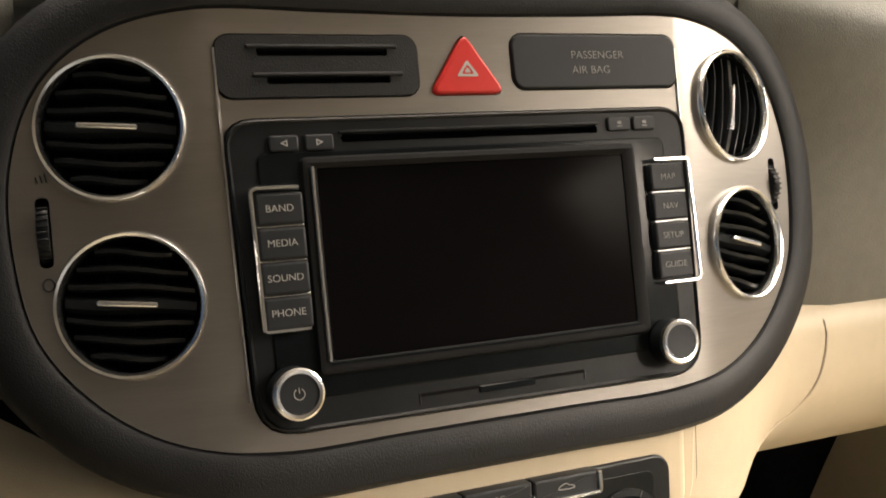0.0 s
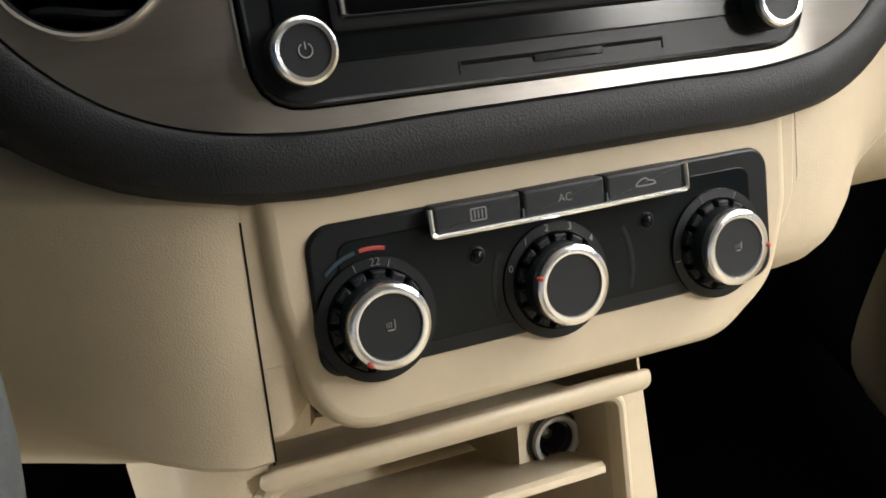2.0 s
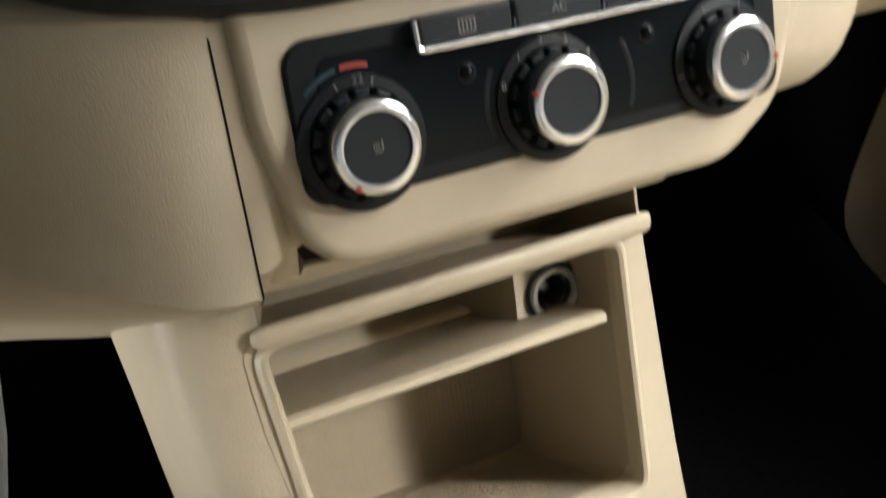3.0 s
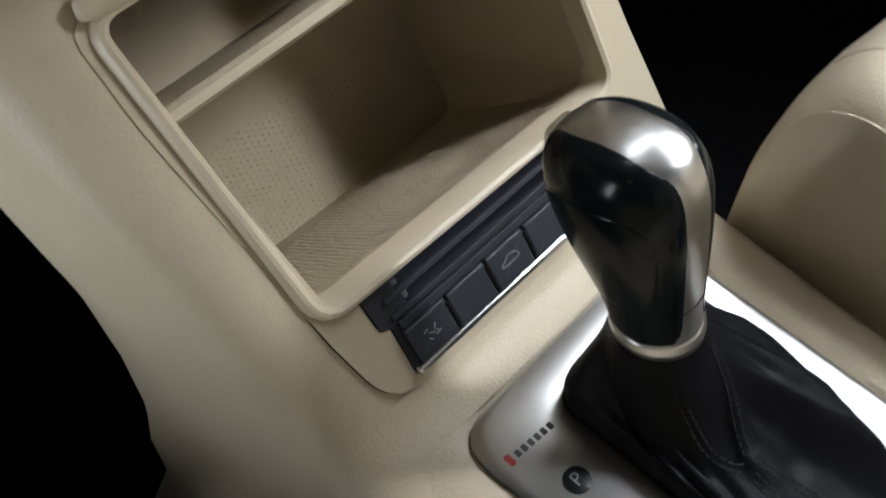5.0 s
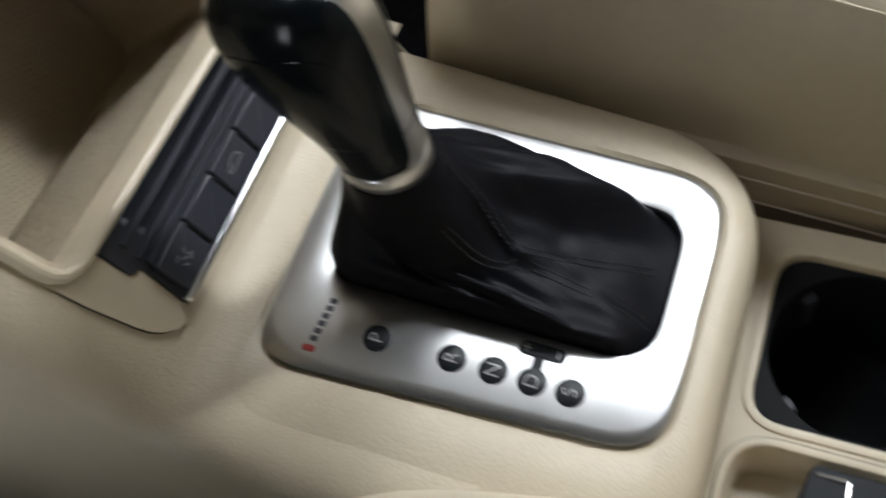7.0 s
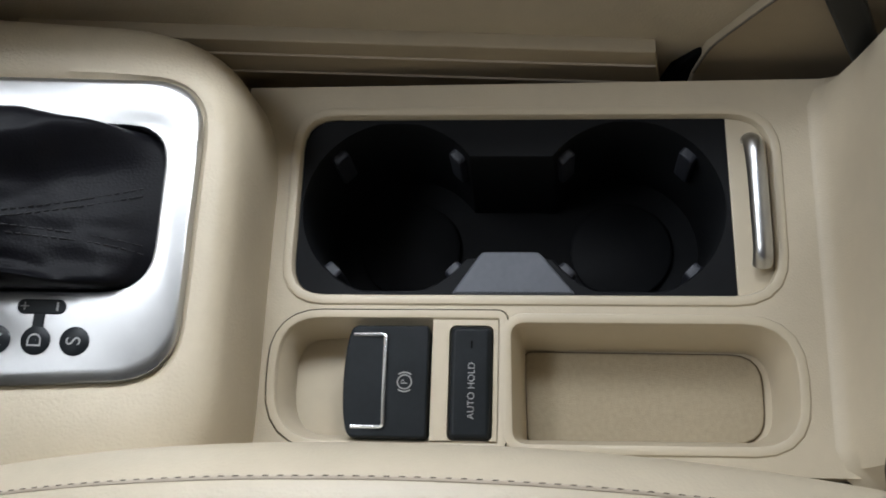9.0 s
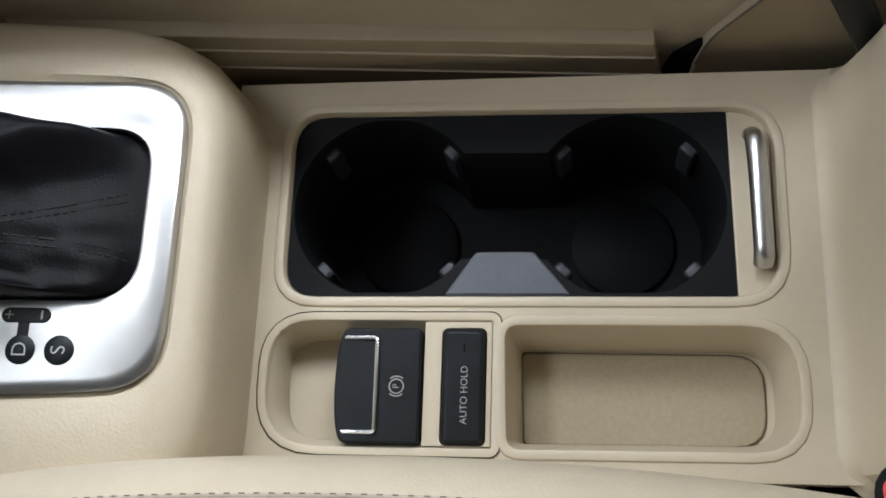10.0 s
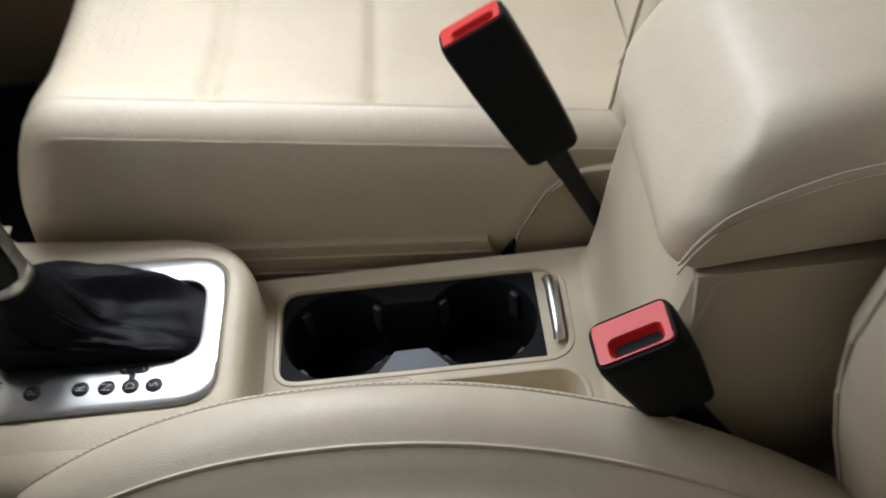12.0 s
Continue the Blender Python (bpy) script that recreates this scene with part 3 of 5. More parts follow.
    for u in (-0.037, 0.045):
        part("slot_end", plate(rrect(0.0008, 0.0042, 0.0002, 1, u, -0.0602), 0.001, 0.0023, 0.0002, 1), DARK, t)


build_radio()


# ---- climate stack ----
def build_stack():
    t = thing("centre_stack_panel", CLIM, "beige plastic centre stack trim below the dark surround", "trim panel")
    base = round_poly([(0.1175, 0.045), (-0.1165, 0.045), (-0.1165, -0.030), (0.1000, -0.030), (0.1140, -0.010)], [0.002, 0.002, 0.001, 0.02, 0.03], 6)
    part("panel", plate(base, -0.05, -0.0035, 0.0008), BEIGE_SMOOTH, t)
    # wall below the raised bezel, curving back to the pocket, with a long slot
    mid = [(-0.045, -0.095), (-0.066, -0.125), (-0.058, -0.155), (-0.040, -0.180), (-0.0305, -0.1950), (-0.0300, -0.1965), (0.0220, -0.1950), (0.0220, -0.2160), (-0.0310, -0.2105), (-0.0250, -0.2205), (0.0500, -0.2400), (0.0450, -0.3000)]
    flat = [(-0.045, -0.095), (-0.0718, -0.1296), (-0.0830, -0.1540), (-0.0610, -0.1790), (-0.0450, -0.1950), (-0.0430, -0.1970), (-0.0400, -0.2020), (-0.0370, -0.2070), (-0.0335, -0.2110), (-0.0280, -0.2170), (-0.0120, -0.2330), (-0.0047, -0.2587)]
    nu = 108

    def wall(a, b):
        i = min(int(b * 11 + 1e-6), 10)
        q = b * 11 - i
        x = -0.1200 + 0.2190 * a
        side = max(0.0, min(1.0, (-0.0840 - x) / 0.030))
        side = side * side * (3 - 2 * side)
        my, mz = (mid[i][c] * (1 - q) + mid[i + 1][c] * q for c in (0, 1))
        fy, fz = (flat[i][c] * (1 - q) + flat[i + 1][c] * q for c in (0, 1))
        if 4.5 < b * 11 < 8.5:
            if -0.0815 < x < 0.089:
                # the slot narrows towards the passenger's side
                mz -= 0.0040 * max(0.0, min(1.0, (x + 0.08) / 0.14)) if b * 11 < 6.5 else -0.0040 * max(0.0, 1 - (x + 0.08) / 0.045)
            else:
                f = max(0.0, min(1.0, (b * 11 - 5) / 3))
                my, mz = -0.0300 - 0.0010 * f, -0.1965 - 0.0140 * f
        y, z = my * (1 - side) + fy * side, mz * (1 - side) + fz * side
        left = max(0.0, min(1.0, (-0.163 - z) / 0.068))
        back = 0.0034 * max(0.0, min(1.0, (z + 0.229) / 0.04))
        return (x + (0.0185 * left * side), y + back, z)
    part("under_wall", sheet(wall, nu, 44), BEIGE, t, "beige wall with a long dark slot", CLIM.inverted())
    # Extra dark sheet inside the groove; its colour stands for the shade there.
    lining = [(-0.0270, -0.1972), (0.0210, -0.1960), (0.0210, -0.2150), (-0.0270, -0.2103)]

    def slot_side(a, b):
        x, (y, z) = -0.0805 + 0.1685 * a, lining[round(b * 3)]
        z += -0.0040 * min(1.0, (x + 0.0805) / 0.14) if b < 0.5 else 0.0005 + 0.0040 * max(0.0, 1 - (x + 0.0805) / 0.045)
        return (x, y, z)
    part("slot_shade", sheet(slot_side, 16, 3), SHADED_GAP, t, "dark brown sheet put in the slot for its shade", CLIM.inverted())
    part("slot_ledge", loft([[(x, -0.0060 + y, -0.2040 - 0.0022 * k + z) for y, z in ((0.0, 0.0005), (-0.002, 0.0), (0.0, -0.0006), (0.02, -0.0006))] for x, k in ((-0.080, 0.0), (-0.03, 1.0), (0.087, 1.4))]), BEIGE_SHADED, t, "ledge inside the slot", CLIM.inverted())
    raised = round_poly([(0.108, 0.043), (-0.108, 0.043), (-0.1065, -0.008), (-0.096, -0.0585), (0.071, -0.0585), (0.0985, -0.0400), (0.1075, -0.008)], [0.002, 0.002, 0.03, 0.028, 0.03, 0.03, 0.03], 8)
    part("raised_bezel", plate(raised, -0.045, 0.0015, 0.005, 5), BEIGE_SMOOTH, t)
    part("seam", tube([(0.1170, 0.034, -0.0042), (0.1168, 0.0, -0.0042), (0.1135, -0.018, -0.0046)], 0.0005, n=5), VOID, t, "dark panel seam")


def build_climate():
    t = thing("climate_control", CLIM, "black climate control panel with three chrome-ringed knobs", "control panel")
    out = rrect(0.190, 0.0520, 0.009, 6, 0.0005, -0.0105)
    part("face_plate", plate(out, -0.004, 0.0032, 0.0014), BLACK, t)
    part("gloss_panel", plate(rrect(0.170, 0.0400, 0.005, 4, 0.0005, -0.0110), 0.002, 0.0037, 0.0004, 2), GLOSS, t, "glossy black inset")
    for i, u in enumerate((-0.0343, 0.0, 0.0343)):
        b = part("key", plate(rrect(0.0334, 0.0100, 0.0010, 3, u, 0.0108), 0.001, 0.0085, 0.0012, 2), KEY, t)
        if i == 1:
            lettering("lettering", "AC", 0.0042, at(u, 0.0108, 0.0086), GREY_PRINT, b)
        elif i == 0:
            box = rrect(0.0062, 0.0046, 0.0006, 2, u, 0.0108)
            part("symbol", holed(box, [offset2(box, 0.0005)], 0.0084, 0.0087), GREY_PRINT, b)
            for q in (-0.0014, 0, 0.0014):
                part("symbol", plate(rrect(0.0005, 0.0030, 0.0001, 1, u + q, 0.0108), 0.0084, 0.0087, 0.0001, 1), GREY_PRINT, b)
        else:
            car = smooth_loop([(u - 0.004, 0.0096), (u + 0.004, 0.0096), (u + 0.0036, 0.0112), (u + 0.0016, 0.0116), (u, 0.0126), (u - 0.002, 0.0122), (u - 0.0038, 0.0112)], 3)
            part("symbol", holed(car, [offset2(car, 0.0005)], 0.0084, 0.0087), GREY_PRINT, b)
    path = [(-0.0522, 0.0150, 0.0080), (-0.0522, 0.0075, 0.0086), (-0.0519, 0.0062, 0.0088), (-0.0505, 0.0057, 0.0088), (0.0, 0.0055, 0.0088), (0.0505, 0.0057, 0.0088), (0.0519, 0.0062, 0.0088), (0.0522, 0.0075, 0.0086), (0.0522, 0.0150, 0.0080)]
    part("bracket", tube(path, 0.0011, 0.0013, n=8), CHROME, t, "chrome bracket under the keys")
    for u in (-0.0172, 0.0172):
        part("divider", plate(rrect(0.0005, 0.0100, 0.0001, 1, u, 0.0108), 0.001, 0.0080, 0.0001, 1), VOID, t)
        part("upright", plate(rrect(0.0007, 0.0042, 0.0003, 2, u, 0.0076), 0.004, 0.0092, 0.0003, 1), CHROME, t, "short chrome upright")
    for u in (-0.0345, 0.0365):
        part("sensor", lathe([(0.0026, 0.0030), (0.0026, 0.0045), (0.0020, 0.0052), (0.0010, 0.0058), (0.0001, 0.0060)], 20), GLOSS, t, m=at(u, -0.0045, 0))
        part("sensor_ring", lathe([(0.0034, 0.0034), (0.0033, 0.0040), (0.0028, 0.0042), (0.0026, 0.0036)], 24), KEY, t, m=at(u, -0.0045, 0))
    for i, u in enumerate((-0.0735, -0.0040, 0.0685)):
        v = -0.0190
        f = part("knob_base", lathe([(0.0216, 0.002), (0.0214, 0.0046), (0.0180, 0.0050), (0.0174, 0.0040)], 48), BLACK, t, m=at(u, v))
        k = knob(t, u, v, 0.0145, 0.0122)
        k.data.materials[0] = BLACK
        for q in range(14):
            a = 2 * math.pi * (q + 0.3) / 14
            grip = round_poly([(-0.0022, -0.0022), (0.0022, -0.0027), (0.0022, 0.0027), (-0.0022, 0.0022)], 0.0005, 2)
            part("rib", plate(grip, 0.001, 0.0054, 0.0009, 2), KEY, f, m=at(0.0150 * math.cos(a), 0.0150 * math.sin(a), 0.002, math.degrees(a)))
        if i == 1:
            for digit, a in (("0", 158), ("1", 126), ("2", 98), ("3", 70), ("4", 40)):
                lettering("lettering", digit, 0.0036, at(0.0198 * math.cos(radians(a)), 0.0198 * math.sin(radians(a)), 0.0052), WHITE, f)
        elif i == 0:
            lettering("lettering", "22", 0.0040, at(0.0012, 0.0198, 0.0052), GREY_PRINT, f)
        for a in (72, 108) if i == 0 else (64, 112, 190) if i == 2 else ():
            part("scale_mark", plate(rrect(0.0026, 0.0004, 0.0001, 1), 0.0046, 0.0051, 0.0001, 1), GREY_PRINT, f, m=at(0.0196 * math.cos(radians(a)), 0.0196 * math.sin(radians(a)), 0, a))
        a = radians((232, 160, -6)[i])
        part("pointer", lathe([(0.0009, 0.0120), (0.0009, 0.0141), (0.0005, 0.0144), (0.0001, 0.0145)], 12), RED_PRINT, k, "red dot", at(0.0139 * math.cos(a), 0.0139 * math.sin(a), 0))
        if i != 1:
            s = 1 if i == 0 else 0.8
            for q in range(3):
                part("seat_symbol", plate(rrect(0.0003, 0.0020 * s, 0.0001, 1, -0.0012 + q * 0.0008, 0.0006), 0.0120, 0.0131, 0.0001, 1), GREY_PRINT, k)
            part("seat_symbol", plate(rrect(0.0026 * s, 0.0005, 0.0002, 1, 0.0002, -0.0012), 0.0120, 0.0131, 0.0001, 1), GREY_PRINT, k)
            part("seat_symbol", plate(rrect(0.0005, 0.0034 * s, 0.0002, 1, 0.0016, 0.0006), 0.0120, 0.0131, 0.0001, 1), GREY_PRINT, k)
    for a0, a1, mat in ((98, 76, RED_PRINT), (132, 102, BLUE_PRINT)):
        arc = [(-0.0735 + 0.0238 * math.cos(radians(a0 + (a1 - a0) * k / 8)), -0.0185 + 0.0238 * math.sin(radians(a0 + (a1 - a0) * k / 8)), 0.0038) for k in range(9)]
        part("temperature_arc", tube(arc, 0.0007, 0.0002, n=6), mat, t)
    for s in (-1, 1):
        arc = [(0.0 + 0.0290 * math.cos(radians(a)), -0.0185 + 0.0290 * math.sin(radians(a)), 0.0038) for a in ([200 - 6 * k for k in range(9)] if s < 0 else [-20 + 6 * k for k in range(9)])]
        part("fan_arc", tube(arc, 0.0011, 0.0002, n=6), BLACK, t)


build_stack()
build_climate()


# ---- centre console: storage pocket ----
RIM = round_poly([(0.0830, 0.0625), (-0.1085, 0.0625), (-0.1052, 0.02), (-0.0868, -0.095), (-0.0770, -0.1400), (0.0830, -0.1400), (0.0920, -0.120), (0.0905, -0.05), (0.0870, 0.0)], [0.01, 0.01, 0.03, 0.05, 0.03, 0.02, 0.03, 0.03, 0.03], 6)
OPENING = round_poly([(0.0795, 0.0565), (-0.0980, 0.0565), (-0.0830, -0.0790), (0.0855, -0.0825)], [0.006, 0.006, 0.012, 0.008], 4)
BANK = round_poly([(0.0690, -0.0835), (-0.0685, -0.0835), (-0.0665, -0.1040), (-0.0615, -0.1060), (-0.0610, -0.1335), (0.0620, -0.1335), (0.0625, -0.1060), (0.0672, -0.1040)], [0.003, 0.003, 0.003, 0.002, 0.002, 0.002, 0.002, 0.003], 3)


def build_console():
    t = thing("centre_console", POCK, "beige plastic centre console between the front seats", "centre console")
    # front pillar below the dash: its face is the pocket plane, its sides flare away
    face = [(0.0975, 0.064), (-0.0985, 0.064), (-0.0985, 0.095), (-0.1112, 0.095), (-0.1112, 0.064), (-0.1070, 0.02), (-0.0975, -0.04), (-0.0893, -0.095), (-0.0862, -0.125), (-0.0862, -0.158), (0.1235, -0.158), (0.1210, -0.1414), (0.1112, -0.0685), (0.1050, -0.007)]
    part("front_face", holed(face, [offset2(RIM, -0.0003)], -0.01, -0.0004), BEIGE, t)
    right = smooth_loop([(-0.0022, -0.0010), (-0.0006, -0.0018), (0.0010, -0.0045), (0.0012, -0.012), (0.0, -0.05), (-0.004, -0.12), (-0.006, -0.26)], 4, False)
    edge = ((0.14, 0.0965), (0.07, 0.0990), (-0.007, 0.1065), (-0.0685, 0.1128), (-0.1414, 0.1226), (-0.20, 0.1310))

    def right_edge(v):
        for (v0, u0), (v1, u1) in zip(edge, edge[1:]):
            if v0 >= v >= v1:
                return u0 + (u1 - u0) * (v0 - v) / (v0 - v1)
        return edge[-1][1]

    # driver's side: one smooth skin from the pocket down to the gear selector
    spine = smooth_loop([(0.0142, -0.1831), (-0.0154, -0.2466), (-0.0450, -0.3100), (-0.0660, -0.3551), (-0.0837, -0.3951), (-0.0943, -0.4177), (-0.1019, -0.4336), (-0.1085, -0.4420), (-0.1170, -0.4458), (-0.1290, -0.4473), (-0.1520, -0.4493), (-0.1800, -0.4512), (-0.2100, -0.4533), (-0.2350, -0.4551)], 4, False)
    # its rounding, as way to the side and depth, from the edge of the pocket's insert
    round_off = [(-0.0120, 0.0007), (0.0, 0.0002), (0.0085, 0.0011), (0.0160, 0.0042), (0.0225, 0.0100), (0.0272, 0.0185), (0.0300, 0.031), (0.0325, 0.050), (0.0345, 0.075), (0.0365, 0.14), (0.038, 0.26), (0.040, 0.42)]
    inner = ((0.14, -0.1105), (0.064, -0.1105), (0.02, -0.1062), (-0.04, -0.0968), (-0.095, -0.0886), (-0.125, -0.0856), (-0.160, -0.0890), (-0.19, -0.0940), (-0.30, -0.0945))
    # the lower front edge of the side, where the carpet begins: height and place across the car
    foot = ((-0.16, -0.150), (-0.295, -0.149), (-0.345, -0.143), (-0.392, -0.138), (-0.434, -0.133), (-0.484, -0.133), (-0.55, -0.139), (-0.61, -0.150), (-0.72, -0.162), (-1.0, -0.165))
    fine = smooth_loop(round_off, 4, False)
    across = len(fine) - 1

    def flank(a, b):
        k = a * (len(spine) - 1)
        i = min(int(k + 1e-6), len(spine) - 2)
        q = k - i
        p0, p1 = Vector(spine[i]), Vector(spine[i + 1])
        p = p0.lerp(p1, q)
        before, after = Vector(spine[max(0, i - 3)]), Vector(spine[min(len(spine) - 1, i + 4)])
        way = (after - before).normalized()
        inward = Vector((-way.y, way.x))
        # place along the skin, as height on the pocket's plane and then way to the rear
        v = (p.x + 0.0436) * 0.4226 + (p.y + 0.309) * 0.906 if p.x > -0.1019 else -0.138 + (p.x + 0.1019)
        edge_in = inner[-1][1]
        for (v0, u0), (v1, u1) in zip(inner, inner[1:]):
            if v0 >= v >= v1:
                edge_in = u0 + (u1 - u0) * (v0 - v) / (v0 - v1)
        j = min(int(b * across + 1e-6), across)
        u, d = edge_in - fine[j][0], fine[j][1]
        far = max(0.035, (0.055 - p.x) / inward.x) if inward.x > 0.15 else 0.42
        far = min(0.42, far + 1.4 * max(0.0, -0.54 - p.y - inward.y * far)) if far < 0.42 else far
        d = far * (1 - math.exp(-d / far)) if far < 0.42 else d
        z = p.y + inward.y * d
        for (z0, u0), (z1, u1) in zip(foot, foot[1:]):
            if z0 >= z >= z1:
                edge_u = u0 + (u1 - u0) * (z0 - z) / (z0 - z1)
                break
        else:
            edge_u = foot[0][1] if z > foot[0][0] else foot[-1][1]
        w = min(1.0, max(0.0, (d / far - 0.25) / 0.75)) if far < 0.42 else min(1.0, max(0.0, (-0.50 - z) / 0.12))
        w = w * w * (3 - 2 * w)
        return (u + (edge_u - u) * w, p.x + inward.x * d, z)

    def far_flank(a, b):
        v = 0.14 - 0.34 * a
        i = min(int(b * (len(right) - 1)), len(right) - 2)
        q = b * (len(right) - 1) - i
        return (right_edge(v) + right[i][0] * (1 - q) + right[i + 1][0] * q, v, right[i][1] * (1 - q) + right[i + 1][1] * q)
    part("flank", sheet(flank, 72, across), BEIGE_SOFT, t, "", POCK.inverted(), 70)
    part("flank", sheet(far_flank, 20, 32), BEIGE, t)
    # rounded hollow between the switches and the gear selector
    hollow = smooth_loop([(-0.1024, -0.4346), (-0.1085, -0.4420), (-0.1170, -0.4458), (-0.1245, -0.4470)], 5, False)
    part("hollow", sheet(lambda a, b: (-0.0870 + 0.2088 * a, *hollow[round(b * (len(hollow) - 1))]), 8, len(hollow) - 1), BEIGE_SOFT, t, "", POCK.inverted(), 80)
    part("rim_insert", holed(RIM, [OPENING, offset2(BANK, -0.0006)], -0.01, 0.0012), BEIGE_SMOOTH, t, "beige insert round the pocket and switches")
    part("rim_edge", loft([[(x, y, w) for x, y in offset2(OPENING, o)] for o, w in ((-0.0066, 0.0010), (-0.0060, 0.0034), (-0.0046, 0.0052), (-0.0030, 0.0056), (-0.0012, 0.0046), (0.0, 0.001), (0.0003, -0.006))], False, False), BEIGE_SMOOTH, t, "rounded beige lip")
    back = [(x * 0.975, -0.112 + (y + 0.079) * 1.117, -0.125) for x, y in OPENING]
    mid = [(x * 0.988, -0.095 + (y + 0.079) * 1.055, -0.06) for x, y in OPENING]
    # Lining and studs use the darkened beige, which deepens the pocket's shade.
    part("pocket_lining", loft([[(x, y, -0.004) for x, y in OPENING], mid, back], False, True), BEIGE_SHADED, t, "beige open storage pocket")
    part("seam", tube([(x, y, -0.0002) for x, y in offset2(RIM, -0.0002)], 0.00035, n=5, closed=True), VOID, t, "dark seam")
    # studded liner on the pocket floor and back wall
    slope = Matrix.Translation((0.0, -0.0966, -0.062)) @ Matrix.Rotation(radians(-1.2), 4, "Z") @ Matrix.Rotation(radians(-104.8), 4, "X")

    def studs(m, nu, nv, pitch, r, h):
        bm = bmesh.new()
        for a in range(nu):
            for b in range(nv):
                u, v = (a - (nu - 1) / 2) * pitch, (b - (nv - 1) / 2) * pitch + (a % 2) * pitch / 2
                low = [bm.verts.new(m @ Vector((u + r * x, v + r * y, -0.0004))) for x, y in ((1, 0), (0.3, 1), (-0.3, 1), (-1, 0), (-0.3, -1), (0.3, -1))]
                top = [bm.verts.new(m @ Vector((u + 0.4 * r * x, v + 0.4 * r * y, h))) for x, y in ((1, 0), (0, 1), (-1, 0), (0, -1))]
                bm.faces.new(top)
                for c, d, e in ((0, 0, 1), (1, 1, 2), (2, 1, 3), (3, 2, 4), (4, 3, 5), (5, 3, 0)):
                    bm.faces.new((low[c], low[(c + 1) % 6], top[d]))
        return bm
    tagged(part("liner_studs", studs(slope, 62, 37, 0.0025, 0.0009, 0.0009), BEIGE_SHADED, t, "tiny beige studs on the liner"), kind="stuff")
    tagged(part("liner_studs", studs(Matrix.Translation((0.0, -0.085, -0.1248)), 46, 20, 0.0033, 0.0010, 0.00025), BEIGE_SHADED, t, "tiny beige studs on the liner"), kind="stuff")
    for r in (0.0068, 0.0052):
        part("embossed_ring", tube([(-0.048 + r * math.cos(2 * math.pi * k / 28), 0.026 + r * math.sin(2 * math.pi * k / 28), -0.1248) for k in range(28)], 0.00035, n=5, closed=True), BEIGE, t)
    # shelf with a rounded front edge
    sec = [(0.0200, -0.001), (0.0215, -0.004), (0.0160, -0.030), (-0.010, -0.115), (-0.0140, -0.115), (0.0095, -0.030), (0.0140, -0.004), (0.0165, -0.0005)]
    part("shelf", loft([[(u, v, w) for v, w in sec] for u in (-0.0975, -0.05, 0.0, 0.05, 0.0745)]), BEIGE_SMOOTH, t, "beige pocket shelf")
    box = [(0.0455, -0.0406), (0.0455, -0.122), (0.0815, -0.122)]
    part("socket_mount", loft([[(u, v, w) for u, w in box] for v in (0.0, 0.0375)], False, False, closed=False), BEIGE, t)
    front = [(0.0785, 0.0), (0.0785, 0.0495), (0.0455, 0.0495), (0.0455, 0.0)]
    part("socket_mount", holed(front, [ring2(0.0140, 32, 0.0675, 0.0222)], -0.0420, -0.0405), BEIGE, t)
    # lid slat above the opening
    sec = smooth_loop([(0.0588, 0.0020), (0.0594, 0.0068), (0.0635, 0.0098), (0.0680, 0.0100), (0.0705, 0.0082), (0.0698, 0.0052), (0.0660, 0.0020), (0.0605, -0.0015)], 4, False) + [(0.0580, -0.0025), (0.0575, 0.0)]
    mids = (0.065, 0.004)
    ends = ((-0.1035, 0.35), (-0.1028, 0.60), (-0.1005, 0.85), (-0.0970, 1.0), (0.0, 1.0), (0.0955, 1.0), (0.0978, 0.85), (0.0986, 0.62))
    part("lid", loft([[(u, mids[0] + (v - mids[0]) * k, mids[1] + (w - mids[1]) * k) for v, w in sec] for u, k in ends]), BEIGE_SMOOTH, t, "opened beige pocket lid slat")
    return t


build_console()


def build_socket():
    m = POCK @ pose(0.0675, 0.0222, -0.0395)
    t = thing("power_socket", m, "round power socket with a chrome ring inside the pocket", "power socket")
    part("ring", lathe([(0.0146, -0.003), (0.0146, 0.0016), (0.0138, 0.0034), (0.0122, 0.0038), (0.0108, 0.0026), (0.0104, -0.004)], 40), SILVER, t, "chrome ring")
    part("barrel", lathe([(0.0105, 0.001), (0.0102, -0.018), (0.0001, -0.019)], 28), RUBBER, t)
    part("contact", lathe([(0.0030, -0.018), (0.0030, -0.008), (0.0001, -0.007)], 16), SATIN, t)
    for k in (30, 150, 270):
        part("spring", plate(rrect(0.003, 0.012, 0.0008, 2), 0, 0.0012, 0.0004, 1), SATIN, t, m=pose(0.0095 * math.cos(radians(k)), 0.0095 * math.sin(radians(k)), -0.008, 90, 0, k + 90))
    part("collar", lathe([(0.0162, -0.0005), (0.0162, 0.0012), (0.0147, 0.0014)], 40), BLACK, t)


